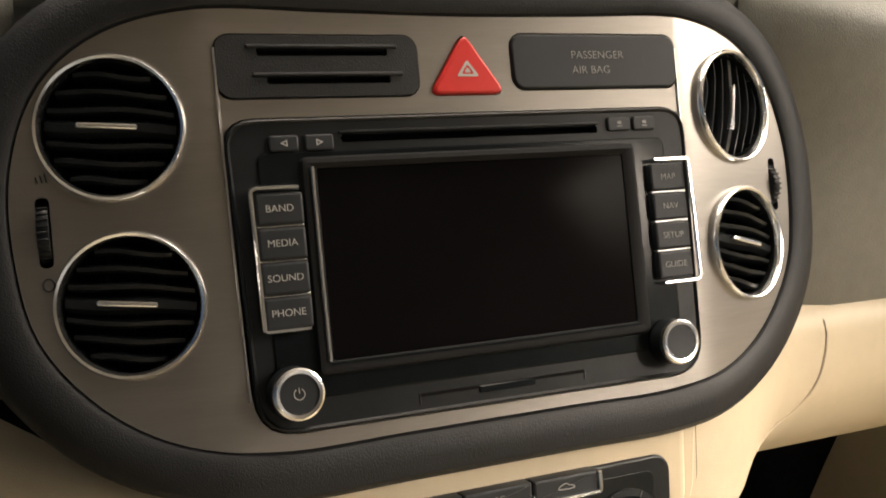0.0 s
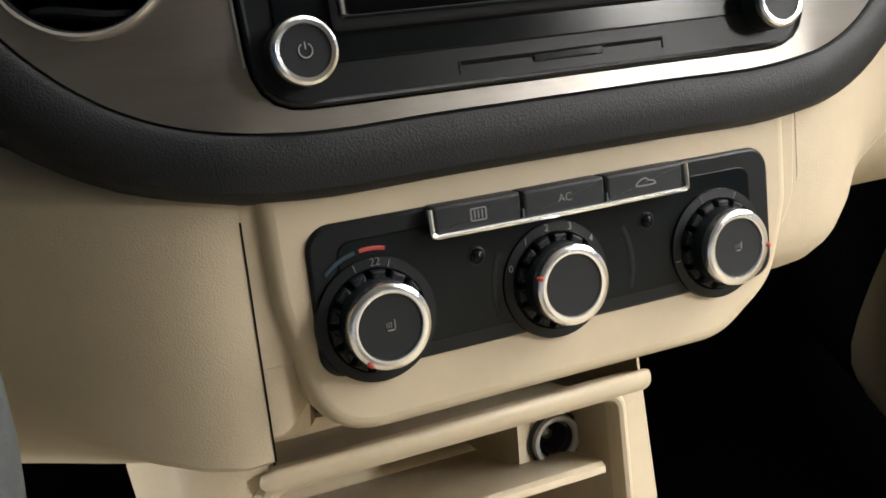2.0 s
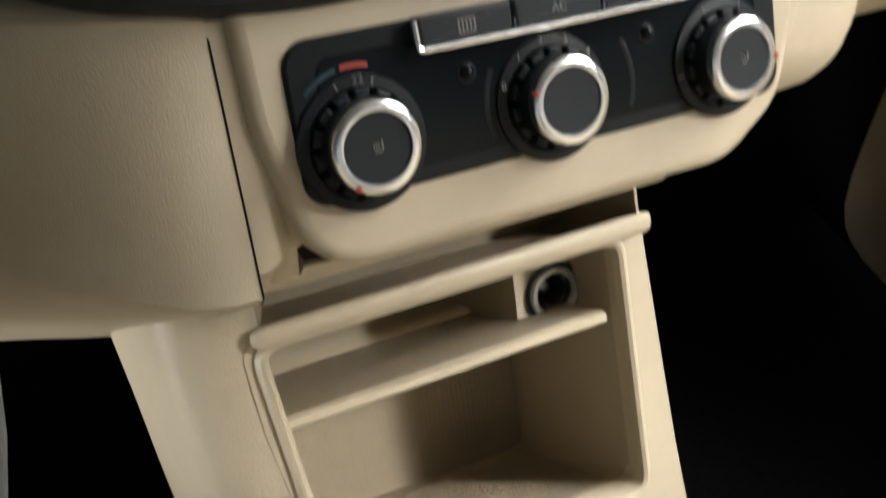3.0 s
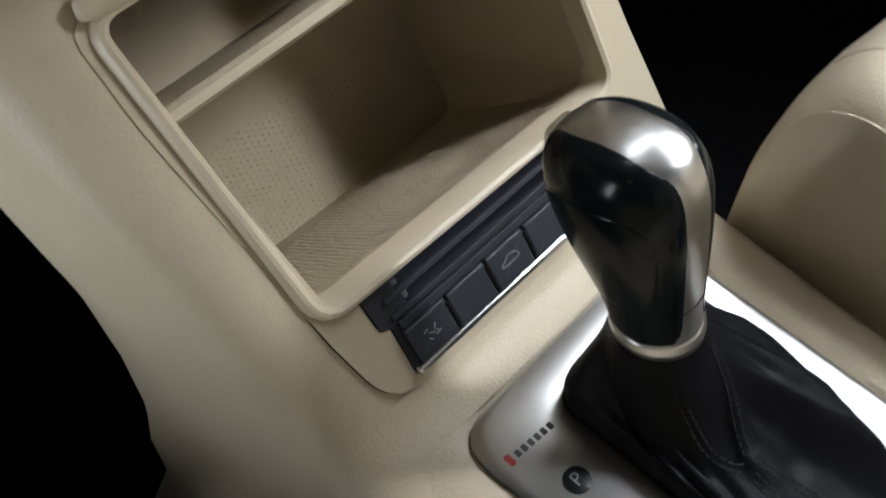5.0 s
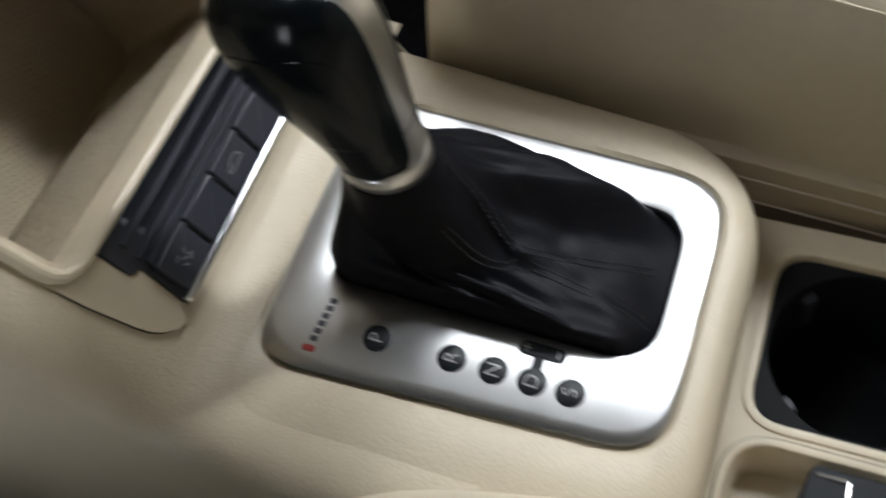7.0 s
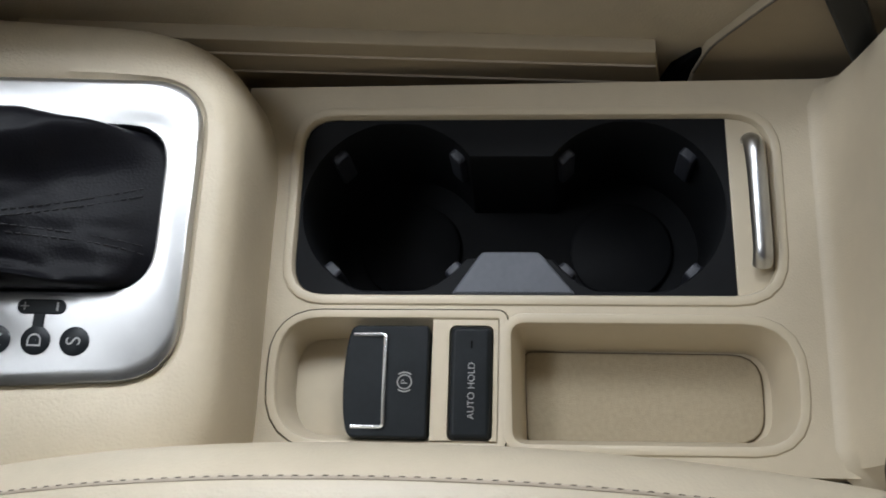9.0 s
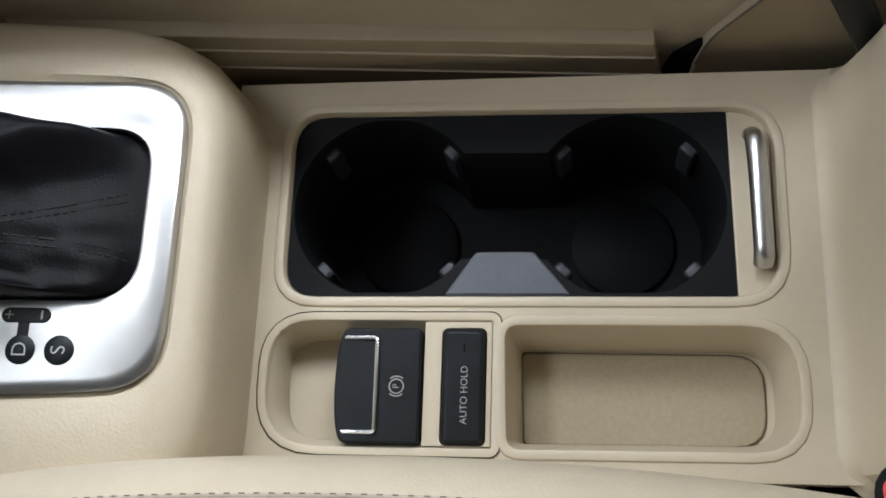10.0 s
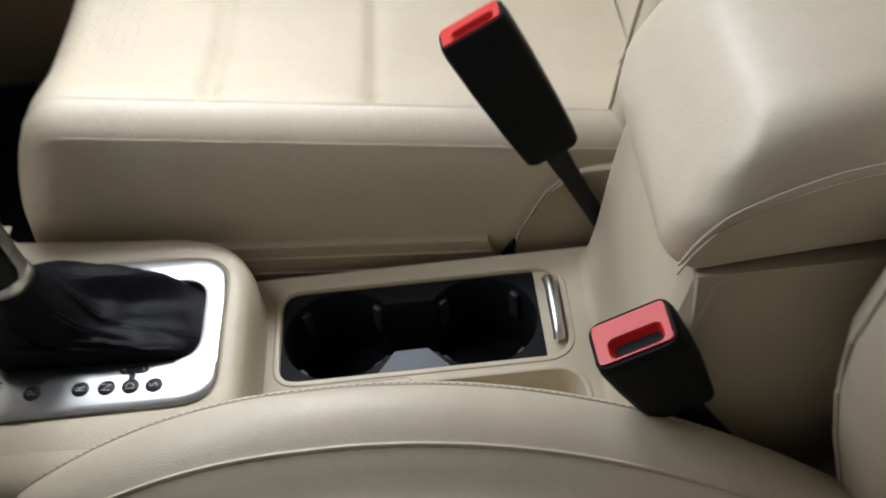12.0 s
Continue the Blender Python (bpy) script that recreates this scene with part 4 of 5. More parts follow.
def build_switch_bank():
    t = thing("switch_bank", POCK, "row of black push switches with two slots and a chrome strip", "switches")
    slots = [rrect(0.112, 0.0054, 0.001, 2, 0.003, -0.0897), rrect(0.110, 0.0054, 0.001, 2, 0.004, -0.0983)]
    part("face_plate", holed(BANK, slots, -0.010, 0.0020), SWITCH, t)
    for s in slots:
        part("slot", plate(offset2(s, -0.0004), -0.012, -0.0075, 0.0005, 1), VOID, t)
        u0, v0 = min(p[0] for p in s), sum(p[1] for p in s) / len(s)
        part("slot_end", plate(rrect(0.0030, 0.0034, 0.0006, 2, u0 + 0.002, v0), -0.006, 0.0012, 0.0005, 1), RUBBER, t)
    for v, d in ((-0.0936, 0.0028), (-0.1024, 0.0030)):
        part("rail", plate(rrect(0.122, d, 0.0006, 2, 0.001, v), 0.001, 0.0034, 0.0006, 2), SWITCH, t)
    part("rail", plate(rrect(0.118, 0.0042, 0.0006, 2, 0.0005, -0.1072), 0.001, 0.0040, 0.0006, 2), SWITCH, t)
    for i in range(5):
        u = -0.0473 + i * 0.0242
        key = round_poly([(u + 0.0113, -0.1098), (u - 0.0117, -0.1098), (u - 0.0105, -0.1290), (u + 0.0118, -0.1290)], 0.0010, 3)
        b = part("push_switch", plate(key, 0.001, 0.0052, 0.0010, 3), SWITCH, t)
        if i == 0:
            for du, dv, turn in ((-0.0030, 0.0022, 20), (-0.0008, -0.0002, -30), (0.0018, 0.0016, 60), (0.0026, -0.0022, 10), (-0.0022, -0.0026, -50)):
                part("symbol", plate(rrect(0.0030, 0.0006, 0.0002, 1), 0.0050, 0.0054, 0.0001, 1), GREY_PRINT, b, m=at(u + du, -0.1188 + dv, 0, turn))
            ring = [(u + 0.0016 + 0.0011 * math.cos(k * 0.5236), -0.1204 + 0.0011 * math.sin(k * 0.5236), 0.0053) for k in range(12)]
            part("symbol", tube(ring, 0.0002, n=4, closed=True), GREY_PRINT, b)
        if i == 2:
            car = smooth_loop([(u - 0.0050, -0.1200), (u + 0.0046, -0.1200), (u + 0.0050, -0.1178), (u + 0.0030, -0.1160), (u - 0.0012, -0.1156), (u - 0.0034, -0.1174), (u - 0.0052, -0.1180)], 3)
            part("symbol", holed(car, [offset2(car, 0.0005)], 0.0050, 0.0054), GREY_PRINT, b)
    for i in range(4):
        part("divider", plate(rrect(0.0022, 0.0150, 0.0009, 2), 0.002, 0.0056, 0.0006, 1), VOID, t, m=at(-0.0352 + i * 0.0242, -0.1195, 0, 6))
    part("strip", plate(rrect(0.1225, 0.0040, 0.0012, 3, 0.0005, -0.1312), 0.0, 0.0052, 0.0012, 3), CHROME, t, "bright chrome strip")


build_socket()
build_switch_bank()

# ---- gear selector ----
SURROUND = round_poly([(0.0735, 0.075), (-0.0685, 0.075), (-0.0592, -0.0975), (0.0720, -0.0980)], [0.02, 0.022, 0.026, 0.026], 8)
BOOT_HOLE = round_poly([(0.0500, 0.056), (-0.0240, 0.056), (-0.0235, -0.0840), (0.0500, -0.0840)], [0.014, 0.012, 0.02, 0.018], 6)


def resample(pts, n):
    c = Vector((sum(p[0] for p in pts) / len(pts), sum(p[1] for p in pts) / len(pts)))
    out = []
    for k in range(n):
        d = Vector((math.cos(2 * math.pi * k / n), math.sin(2 * math.pi * k / n)))
        best = None
        for i in range(len(pts)):
            a, b = Vector(pts[i - 1]) - c, Vector(pts[i]) - c
            e = b - a
            den = d.x * e.y - d.y * e.x
            if abs(den) < 1e-12:
                continue
            s = (a.x * e.y - a.y * e.x) / den
            q = (a.x * d.y - a.y * d.x) / den
            if s > 0 and -1e-6 <= q <= 1 + 1e-6:
                best = s if best is None else max(best, s)
        out.append(c + d * best)
    return out


def build_gear_block():
    t = thing("gear_surround_block", GEAR, "beige padded console block round the gear selector", "console block")
    n = 160
    inner = resample(offset2(SURROUND, 0.004), n)
    lip = resample(offset2(SURROUND, -0.0015), n)
    outer = resample(round_poly([(0.1220, 0.116), (-0.1205, 0.116), (-0.1225, 0.03), (-0.1255, -0.02), (-0.114, -0.119), (0.106, -0.119)], [0.006, 0.006, 0.08, 0.08, 0.055, 0.066], 8), n)

    def ring(k, w, grow=0.0):
        pts = []
        for a, b in zip(lip, outer):
            p = a.lerp(b, k)
            d = (b - a).normalized()
            f = min(1.0, max(0.0, (p.y - 0.055) / 0.03)) if abs(p.x) < 0.09 else 0.0
            pts.append((p.x + d.x * grow, p.y + d.y * grow, w * (1 - f) if w > -0.05 else w))
        return pts
    rings = [[(p.x, p.y, -0.004) for p in inner], [(p.x, p.y, -0.0012) for p in lip], ring(0.06, 0.0008), ring(0.3, 0.0014), ring(0.5, -0.0006), ring(0.68, -0.0035), ring(0.8, -0.0085), ring(0.9, -0.0170), ring(0.97, -0.027), ring(1.0, -0.040), ring(1.0, -0.066, 0.003), ring(1.0, -0.14, 0.010), ring(1.0, -0.29, 0.020)]
    part("block", loft(rings, True, False), BEIGE_SOFT, t)


def build_gear_plate():
    t = thing("gear_selector_plate", GEAR, "satin metal gear selector plate with black letter discs", "selector plate")
    discs = [("P", -0.0460, 0.0250), ("R", -0.0450, -0.0072), ("N", -0.0450, -0.0248), ("D", -0.0450, -0.0410), ("S", -0.0450, -0.0568)]
    n = 160
    a, b = resample(SURROUND, n), resample(BOOT_HOLE, n)
    rings = [[(p.x, p.y, -0.004) for p in a], [(p.x, p.y, 0.0012) for p in a]]
    for k, w in ((0.06, 0.0026), (0.14, 0.0030), (0.9, 0.0030), (0.97, 0.0026), (1.0, 0.0012), (1.0, -0.006)):
        rings.append([(p.lerp(q, k).x, p.lerp(q, k).y, w) for p, q in zip(a, b)])
    part("plate", loft(rings, False, False), SATIN, t, "satin silver metal plate")
    for letter, u, v in discs:
        d = part("letter_disc", lathe([(0.0060, 0.002), (0.0060, 0.0034), (0.0055, 0.0037), (0.0001, 0.0037)], 28), BLACK, t, m=at(u, v))
        lettering("letter", letter, 0.0085, at(0, 0, 0.0038), WHITE, d)
    bar = part("shift_bar", plate(rrect(0.0062, 0.0200, 0.0030, 4, -0.0310, -0.0415), 0.002, 0.0037, 0.0004, 2), BLACK, t)
    part("shift_stem", plate(rrect(0.0080, 0.0046, 0.001, 2, -0.0365, -0.0410), 0.002, 0.0036, 0.0003, 1), BLACK, t)
    lettering("letter", "+", 0.0075, at(-0.0310, -0.0352, 0.0038), WHITE, bar)
    part("letter", plate(rrect(0.0036, 0.0007, 0.0001, 1, -0.0310, -0.0482), 0.0036, 0.0040, 0.0001, 1), WHITE, bar)
    part("badge_mark", plate(rrect(0.0030, 0.0056, 0.0010, 3, -0.0585, 0.0506), 0.0028, 0.0033, 0.0002, 1), RED_PRINT, t, "small red mark")
    for k in range(6):
        part("badge_bar", plate(rrect(0.0025, 0.0033, 0.0005, 2, -0.0538 + k * 0.0037, 0.0502 - k * 0.0003), 0.0028, 0.0032, 0.0002, 1), RUBBER, t)


LEVER_BASE, LEVER_TOP = Vector((0.0002, 0.0312, 0.0665)), Vector((-0.0038, 0.0540, 0.1635))


# heights of the boot round the lever (angle from the passenger's side, towards the front) at three steps from the plate to the neck
BOOT_RINGS = [
    (0, 0.022, 0.039, 0.053, 0.03, 0.30), (50, 0.019, 0.037, 0.053, 0.07, 0.34), (90, 0.017, 0.034, 0.052, 0.06, 0.40), (118, 0.016, 0.029, 0.046, -0.05, 0.28), (140, 0.017, 0.024, 0.038, -0.03, 0.38),
    (165, 0.017, 0.021, 0.030, -0.02, 0.42), (190, 0.016, 0.019, 0.0265, 0.0, 0.42), (212, 0.014, 0.0175, 0.025, 0.02, 0.40), (236, 0.011, 0.0175, 0.026, 0.06, 0.40), (250, 0.009, 0.0165, 0.027, 0.14, 0.46),
    (262, 0.007, 0.0165, 0.028, 0.22, 0.52), (285, 0.006, 0.0175, 0.032, 0.26, 0.54), (312, 0.017, 0.030, 0.046, 0.10, 0.40), (340, 0.022, 0.038, 0.052, 0.03, 0.32)]


def boot_point(a, k, base):
    """A point of the boot at the angle a, k of the way from the plate to the neck."""
    deg = math.degrees(a) % 360
    n = len(BOOT_RINGS)
    i = max(q for q in range(n) if BOOT_RINGS[q][0] <= deg)
    one, two = BOOT_RINGS[i], BOOT_RINGS[(i + 1) % n]
    f = (deg - one[0]) / ((two[0] - one[0]) % 360)
    f = f * f * (3 - 2 * f)
    h1, h2, h3, r1, r2 = (one[c] * (1 - f) + two[c] * f for c in range(1, 6))
    knots = ((0.0, 0.0, -0.003), (0.25, r1, h1), (0.52, r2, h2), (0.8, 0.76, h3), (1.0, 1.0, LEVER_BASE.z - 0.002))
    q = max(c for c in range(4) if knots[c][0] <= k + 1e-9)
    prev, p0, p1, nxt = knots[max(0, q - 1)], knots[q], knots[q + 1], knots[min(4, q + 2)]
    t = (k - p0[0]) / (p1[0] - p0[0])

    def glide(c):
        d = p1[0] - p0[0]
        m0 = (p1[c] - prev[c]) / max(1e-6, p1[0] - prev[0]) * d
        m1 = (nxt[c] - p0[c]) / max(1e-6, nxt[0] - p0[0]) * d
        return (2 * t ** 3 - 3 * t * t + 1) * p0[c] + (t ** 3 - 2 * t * t + t) * m0 + (3 * t * t - 2 * t ** 3) * p1[c] + (t ** 3 - t * t) * m1
    e, w = glide(1), glide(2)
    topx, topy = LEVER_BASE.x + 0.0172 * math.cos(a), LEVER_BASE.y + 0.0182 * math.sin(a)
    x, y = base.x + (topx - base.x) * e, base.y + (topy - base.y) * e

    def crease(centre, width, amp, k0, k1):
        d = (deg - centre + 180) % 360 - 180
        return amp * math.exp(-(d / width) ** 2) * math.sin(math.pi * min(1.0, max(0.0, (k - k0) / (k1 - k0)))) ** 0.7
    w += crease(229 - 22 * k, 8, 0.0042, 0.05, 0.9) - crease(252 - 16 * k, 8, 0.0026, 0.15, 0.75)
    w += crease(262 + 38 * max(0.0, (k - 0.66) / 0.31) ** 1.5, 5, 0.0030, 0.50, 1.0) + crease(266, 6, 0.0016, 0.1, 0.7)
    w += crease(318, 12, 0.0035, 0.05, 0.7) - crease(345, 12, 0.0025, 0.2, 0.8) + crease(20, 14, 0.0040, 0.1, 0.8) + crease(62, 16, 0.0030, 0.1, 0.7) - crease(160, 13, 0.0030, 0.2, 0.85)
    w += crease(246, 5, 0.0018, 0.35, 0.7) - crease(240, 3, 0.0012, 0.5, 0.8)
    puff = math.sin(math.pi * k)
    w += (noise.noise((x * 70, y * 70, 3.0)) * 0.0016 + noise.noise((x * 190, y * 190, 7.0)) * 0.0007) * puff
    return Vector((x, y, w))


def build_boot():
    t = thing("gear_boot", GEAR, "black leather gear boot with folds and stitched seams", "gear boot")
    n, steps = 128, 34
    base = resample(BOOT_HOLE, n)
    rings = [[boot_point(2 * math.pi * j / n, i / steps, base[j]) for j in range(n)] for i in range(steps + 1)]
    part("leather", loft(rings, False, False), BOOT, t, sharp=80)

    def at_angle(deg, k):
        a = radians(deg) % (2 * math.pi)
        j = int(a / (2 * math.pi) * n) % n
        f = a / (2 * math.pi) * n - int(a / (2 * math.pi) * n)
        return boot_point(a, k, base[j].lerp(base[(j + 1) % n], f)) + Vector((0, 0, 0.0004))
    lines = []
    for off in (-1.0, 1.0):
        lines.append([(300 + 4 * off, 0.97), (284 + 3.6 * off, 0.88), (271 + 3 * off, 0.78), (263 + 2.4 * off, 0.68)])
        lines.append([(264 + 2.2 * off, 0.64), (268 + 1.9 * off, 0.5), (273 + 1.6 * off, 0.3), (277 + 1.5 * off, 0.08)])
        lines.append([(257 + 2.0 * off, 0.60), (257 + 1.8 * off, 0.4), (256 + 1.6 * off, 0.25), (255 + 1.5 * off, 0.08)])
        lines.append([(238 + 3.4 * off, 0.90), (244 + 3 * off, 0.8), (250 + 2.6 * off, 0.72), (256 + 2.2 * off, 0.66)])
    for line in lines:
        pts = smooth_loop([tuple(at_angle(d, k)) for d, k in line], 5, False)
        bm, run, last = bmesh.new(), 0.0, Vector(pts[0])
        for p in pts[1:]:
            p = Vector(p)
            steps2 = max(1, int((p - last).length / 0.0006))
            for q in range(steps2):
                a, b = last.lerp(p, q / steps2), last.lerp(p, (q + 1) / steps2)
                if (run % 0.0034) < 0.0023:
                    tube([a, b], 0.00042, n=4, bm=bm)
                run += (b - a).length
            last = p
        part("seam", bm, BOOT_STITCH, t, "dark dashed stitching")


def build_lever():
    t = thing("gear_lever", GEAR, "gear lever with glossy black side panels in a satin silver body", "gear lever")
    axis = LEVER_TOP - LEVER_BASE
    zax = axis.normalized()
    xax = Vector((1, 0, 0))
    xax = (xax - zax * xax.dot(zax)).normalized()
    yax = zax.cross(xax)
    m = Matrix.Identity(4)
    for i, c in enumerate((xax, yax, zax)):
        for r in range(3):
            m[r][i] = c[r]
    m.translation = LEVER_BASE
    length = axis.length
    # height, half-widths across and along the car, and the forward shift of the section
    table = [(0.0, 0.0155, 0.0172, 0.0), (0.08, 0.0156, 0.0174, 0.0), (0.2, 0.0163, 0.0190, 0.001), (0.35, 0.0180, 0.0225, 0.0028), (0.5, 0.0200, 0.0262, 0.0050), (0.65, 0.0214, 0.0288, 0.0064), (0.78, 0.0213, 0.0292, 0.0066), (0.88, 0.0192, 0.0266, 0.0058), (0.95, 0.0148, 0.0210, 0.0042), (0.99, 0.0075, 0.0110, 0.003), (1.0, 0.0008, 0.0012, 0.0025)]
    fine = smooth_loop(table, 5, False)

    def shape(k):
        for p, q in zip(fine, fine[1:]):
            if p[0] <= k <= q[0] + 1e-9:
                f = (k - p[0]) / max(1e-9, q[0] - p[0])
                return [p[i] + (q[i] - p[i]) * f for i in (1, 2, 3)]
        return fine[-1][1:]

    def skin(a, k, g):
        bx, by, sh = shape(k)
        c, s = math.cos(a), math.sin(a)
        return (bx * g * math.copysign(abs(c) ** 0.88, c), sh + by * g * math.copysign(abs(s) ** 0.88, s), k * length)
    n = 64
    levels = [1 - math.cos(math.pi / 2 * i / 70) for i in range(71)]
    levels = [1 - k for k in reversed(levels)]
    part("body", loft([[skin(2 * math.pi * j / n, k, 1.0) for j in range(n)] for k in levels]), SATIN, t, "satin silver body", m, 60)
    for side in (0.0, math.pi):
        for lo, hi, band0, band1, g in ((0.045, 0.982, 0.0050, 0.0050, 1.014), (0.25, 0.80, 0.0125, 0.0140, 1.022)):
            rows = []
            for i in range(41):
                q = -1 + 2 * math.sin(math.pi / 2 * i / 40)
                k = (lo + hi) / 2 + (hi - lo) / 2 * q
                bx = shape(k)[0]
                band = band0 + (band1 - band0) * k
                wide = math.acos(min(0.999, (band / bx) ** (1 / 0.88))) * max(0.02, 1 - abs(q) ** (14 if band0 < 0.01 else 5)) ** 0.5
                row = []
                for j in range(25):
                    p = -1 + 2 * j / 24
                    edge = min(1.0, (1 - abs(p)) * 7, (1 - abs(q)) * 14)
                    x, y, z = skin(side + wide * p, k, 0.99 + (g - 0.99) * math.sin(edge * math.pi / 2))
                    row.append((x, y, z + 0.0010 * edge * max(0.0, (k - 0.7) / 0.3)))
                rows.append(row)
            part("side_panel", loft(rows, False, False, closed=False), GLOSS, t, "black side panel", m, 60)
    split = [skin(radians(-90 + 26 * q / 8), 0.24 + 0.012 * abs(q) / 8, 1.004) for q in range(-8, 9)]
    part("split_line", tube(split, 0.0003, n=5), BLACK, t, "thin split line in the silver back", m)
    part("release_button", plate(rrect(0.014, 0.016, 0.004, 3), -0.006, 0.0030, 0.0015), CHROME, t, "chrome release button", m @ pose(0, 0.0335, length * 0.80, -78, 0, 0))
    part("ring", lathe([(0.96, -0.0042), (1.03, -0.0034), (1.055, 0.0), (1.035, 0.0032), (0.97, 0.0042)], 44), SATIN, t, "satin silver ring", m @ pose(0, 0, 0.003, 4) @ Matrix.Diagonal((0.0162, 0.0180, 1, 1)))
    part("collar", lathe([(1.25, -0.026), (1.08, -0.010), (1.0, 0.0)], 32), BOOT, t, m=m @ Matrix.Diagonal((0.0165, 0.0180, 1, 1)))


build_gear_block()
build_gear_plate()
build_boot()
build_lever()

# ---- rear deck of the console ----
CUP = round_poly([(0.0850, 0.072), (-0.0050, 0.072), (-0.0050, -0.148), (0.0830, -0.148)], [0.016, 0.016, 0.02, 0.02], 5)
BRAKE = round_poly([(-0.0160, 0.0755), (-0.0712, 0.0755), (-0.0712, -0.0245), (-0.0160, -0.0245)], [0.02, 0.024, 0.001, 0.001], 6)
TRAY = round_poly([(-0.0180, -0.0300), (-0.0712, -0.0315), (-0.0705, -0.1530), (-0.0180, -0.1525)], [0.006, 0.006, 0.020, 0.022], 5)


def build_deck():
    t = thing("console_deck", DECK, "beige console deck with cup holders, brake switch and tray", "console deck")
    outer = [(0.101, 0.100), (-0.083, 0.100), (-0.083, -0.175), (0.101, -0.175)]
    part("deck_plate", holed(outer, [CUP, BRAKE, TRAY], -0.012, 0.0), BEIGE, t)
    for s, u in ((1, 0.101), (-1, -0.083)):
        part("deck_side", plate(rrect(0.26, 0.25, 0.01), -0.006, 0.0, 0.003), BEIGE, t, m=Matrix(((0, 0, s, u - 0.0005 * s), (1, 0, 0, -0.03), (0, 1, 0, -0.1285), (0, 0, 0, 1))))
    for hole, w in ((CUP, 0.0014), (TRAY, 0.0014), (BRAKE, 0.0010)):
        part("rim", loft([[(x, y, h) for x, y in offset2(hole, o)] for o, h in ((-0.0050, -0.0004), (-0.0042, w * 0.7), (-0.0022, w), (-0.0004, w * 0.6), (0.0004, -0.0008), (0.0006, -0.006))], False, False), BEIGE_SMOOTH, t)
    part("tray_wall", loft([[(x, y, h) for x, y in offset2(TRAY, o)] for o, h in ((-0.0002, -0.001), (0.0030, -0.010), (0.0055, -0.030))], False, True), BEIGE_SMOOTH, t, "beige tray")
    part("brake_recess", loft([[(x, y, h) for x, y in offset2(BRAKE, o)] for o, h in ((-0.0002, -0.001), (0.003, -0.006), (0.0045, -0.022))], False, True), BEIGE_SMOOTH, t)
    seam = [(x, y, 0.0006) for x, y in offset2(BRAKE, -0.0040)]
    part("seam", tube(seam, 0.0003, n=5, closed=True), VOID, t, "dark seam round the brake switch")
    # ramp rising to the armrest
    prof = smooth_loop([(-0.5625, -0.5176), (-0.5675, -0.5160), (-0.5730, -0.508), (-0.5800, -0.480), (-0.590, -0.425), (-0.602, -0.375), (-0.607, -0.356), (-0.612, -0.3535)], 6, False)

    def ramp(a, b):
        k = b * (len(prof) - 1)
        i = min(int(k), len(prof) - 2)
        q = k - i
        y = prof[i][0] * (1 - q) + prof[i + 1][0] * q
        z = prof[i][1] * (1 - q) + prof[i + 1][1] * q
        x = -0.0885 + 0.191 * a
        edge = max(0.0, abs(a - 0.5) * 2 - 0.86) / 0.14
        return (x, y - 0.012 * edge ** 2, z - 0.004 * edge ** 2)
    part("ramp", sheet(ramp, 24, 42), BEIGE, t, "beige ramp rising to the armrest", DECK.inverted())
    return t


build_deck()


def build_cup_holder():
    t = thing("cup_holder", DECK, "black twin cup holder sunk in the beige console", "cup holder")
    area = round_poly([(0.0842, 0.0712), (-0.0042, 0.0712), (-0.0042, -0.1300), (0.0826, -0.1285)], [0.016, 0.016, 0.001, 0.001], 5)
    c1, c2 = (0.0390, 0.0262), (0.0385, -0.0835)
    pts = [(c1[0] + 0.0438 * math.sin(radians(a)), c1[1] - 0.0438 * math.cos(radians(a))) for a in range(36, 325, 8)]
    pts += [(c2[0] + 0.0438 * math.sin(radians(a)), c2[1] - 0.0438 * math.cos(radians(a))) for a in range(216, 505, 8)]
    pts = [(max(-0.0025, min(0.0822, x)), y) for x, y in pts]
    part("tray_plate", holed(area, [pts], -0.020, -0.0030), MATT, t)
    part("well", loft([[(x, y, -0.0030) for x, y in pts], [(x, y, -0.0055) for x, y in offset2(pts, 0.0010)], [(x, y, -0.070) for x, y in offset2(pts, 0.004)]], False, True), MATT, t, "deep black wells")
    for c in (c1, c2):
        part("well_floor", lathe([(0.026, -0.0695), (0.026, -0.067), (0.0245, -0.066), (0.0001, -0.066)], 32), MATT, t, m=at(c[0], c[1]))
        for a in (45, 135, 225, 315):
            part("spring_tab", plate(rrect(0.0085, 0.026, 0.002, 3), -0.003, 0.0026, 0.0012, 2), SWITCH, t, "grey rubber gripping tab", Matrix.Translation((c[0] + 0.0408 * math.cos(radians(a)), c[1] + 0.0408 * math.sin(radians(a)), -0.022)) @ Matrix.Rotation(radians(a), 4, "Z") @ Matrix.Rotation(radians(-90), 4, "Y") @ Matrix.Rotation(radians(90), 4, "Z"))
    tongue = round_poly([(-0.0040, -0.0020), (0.0165, -0.0160), (0.0165, -0.0420), (-0.0040, -0.0590)], [0.001, 0.003, 0.003, 0.001], 3)
    part("bridge", plate(tongue, -0.020, -0.0020, 0.001, 2), RUBBER, t, "grey bridge between the wells")
    return t


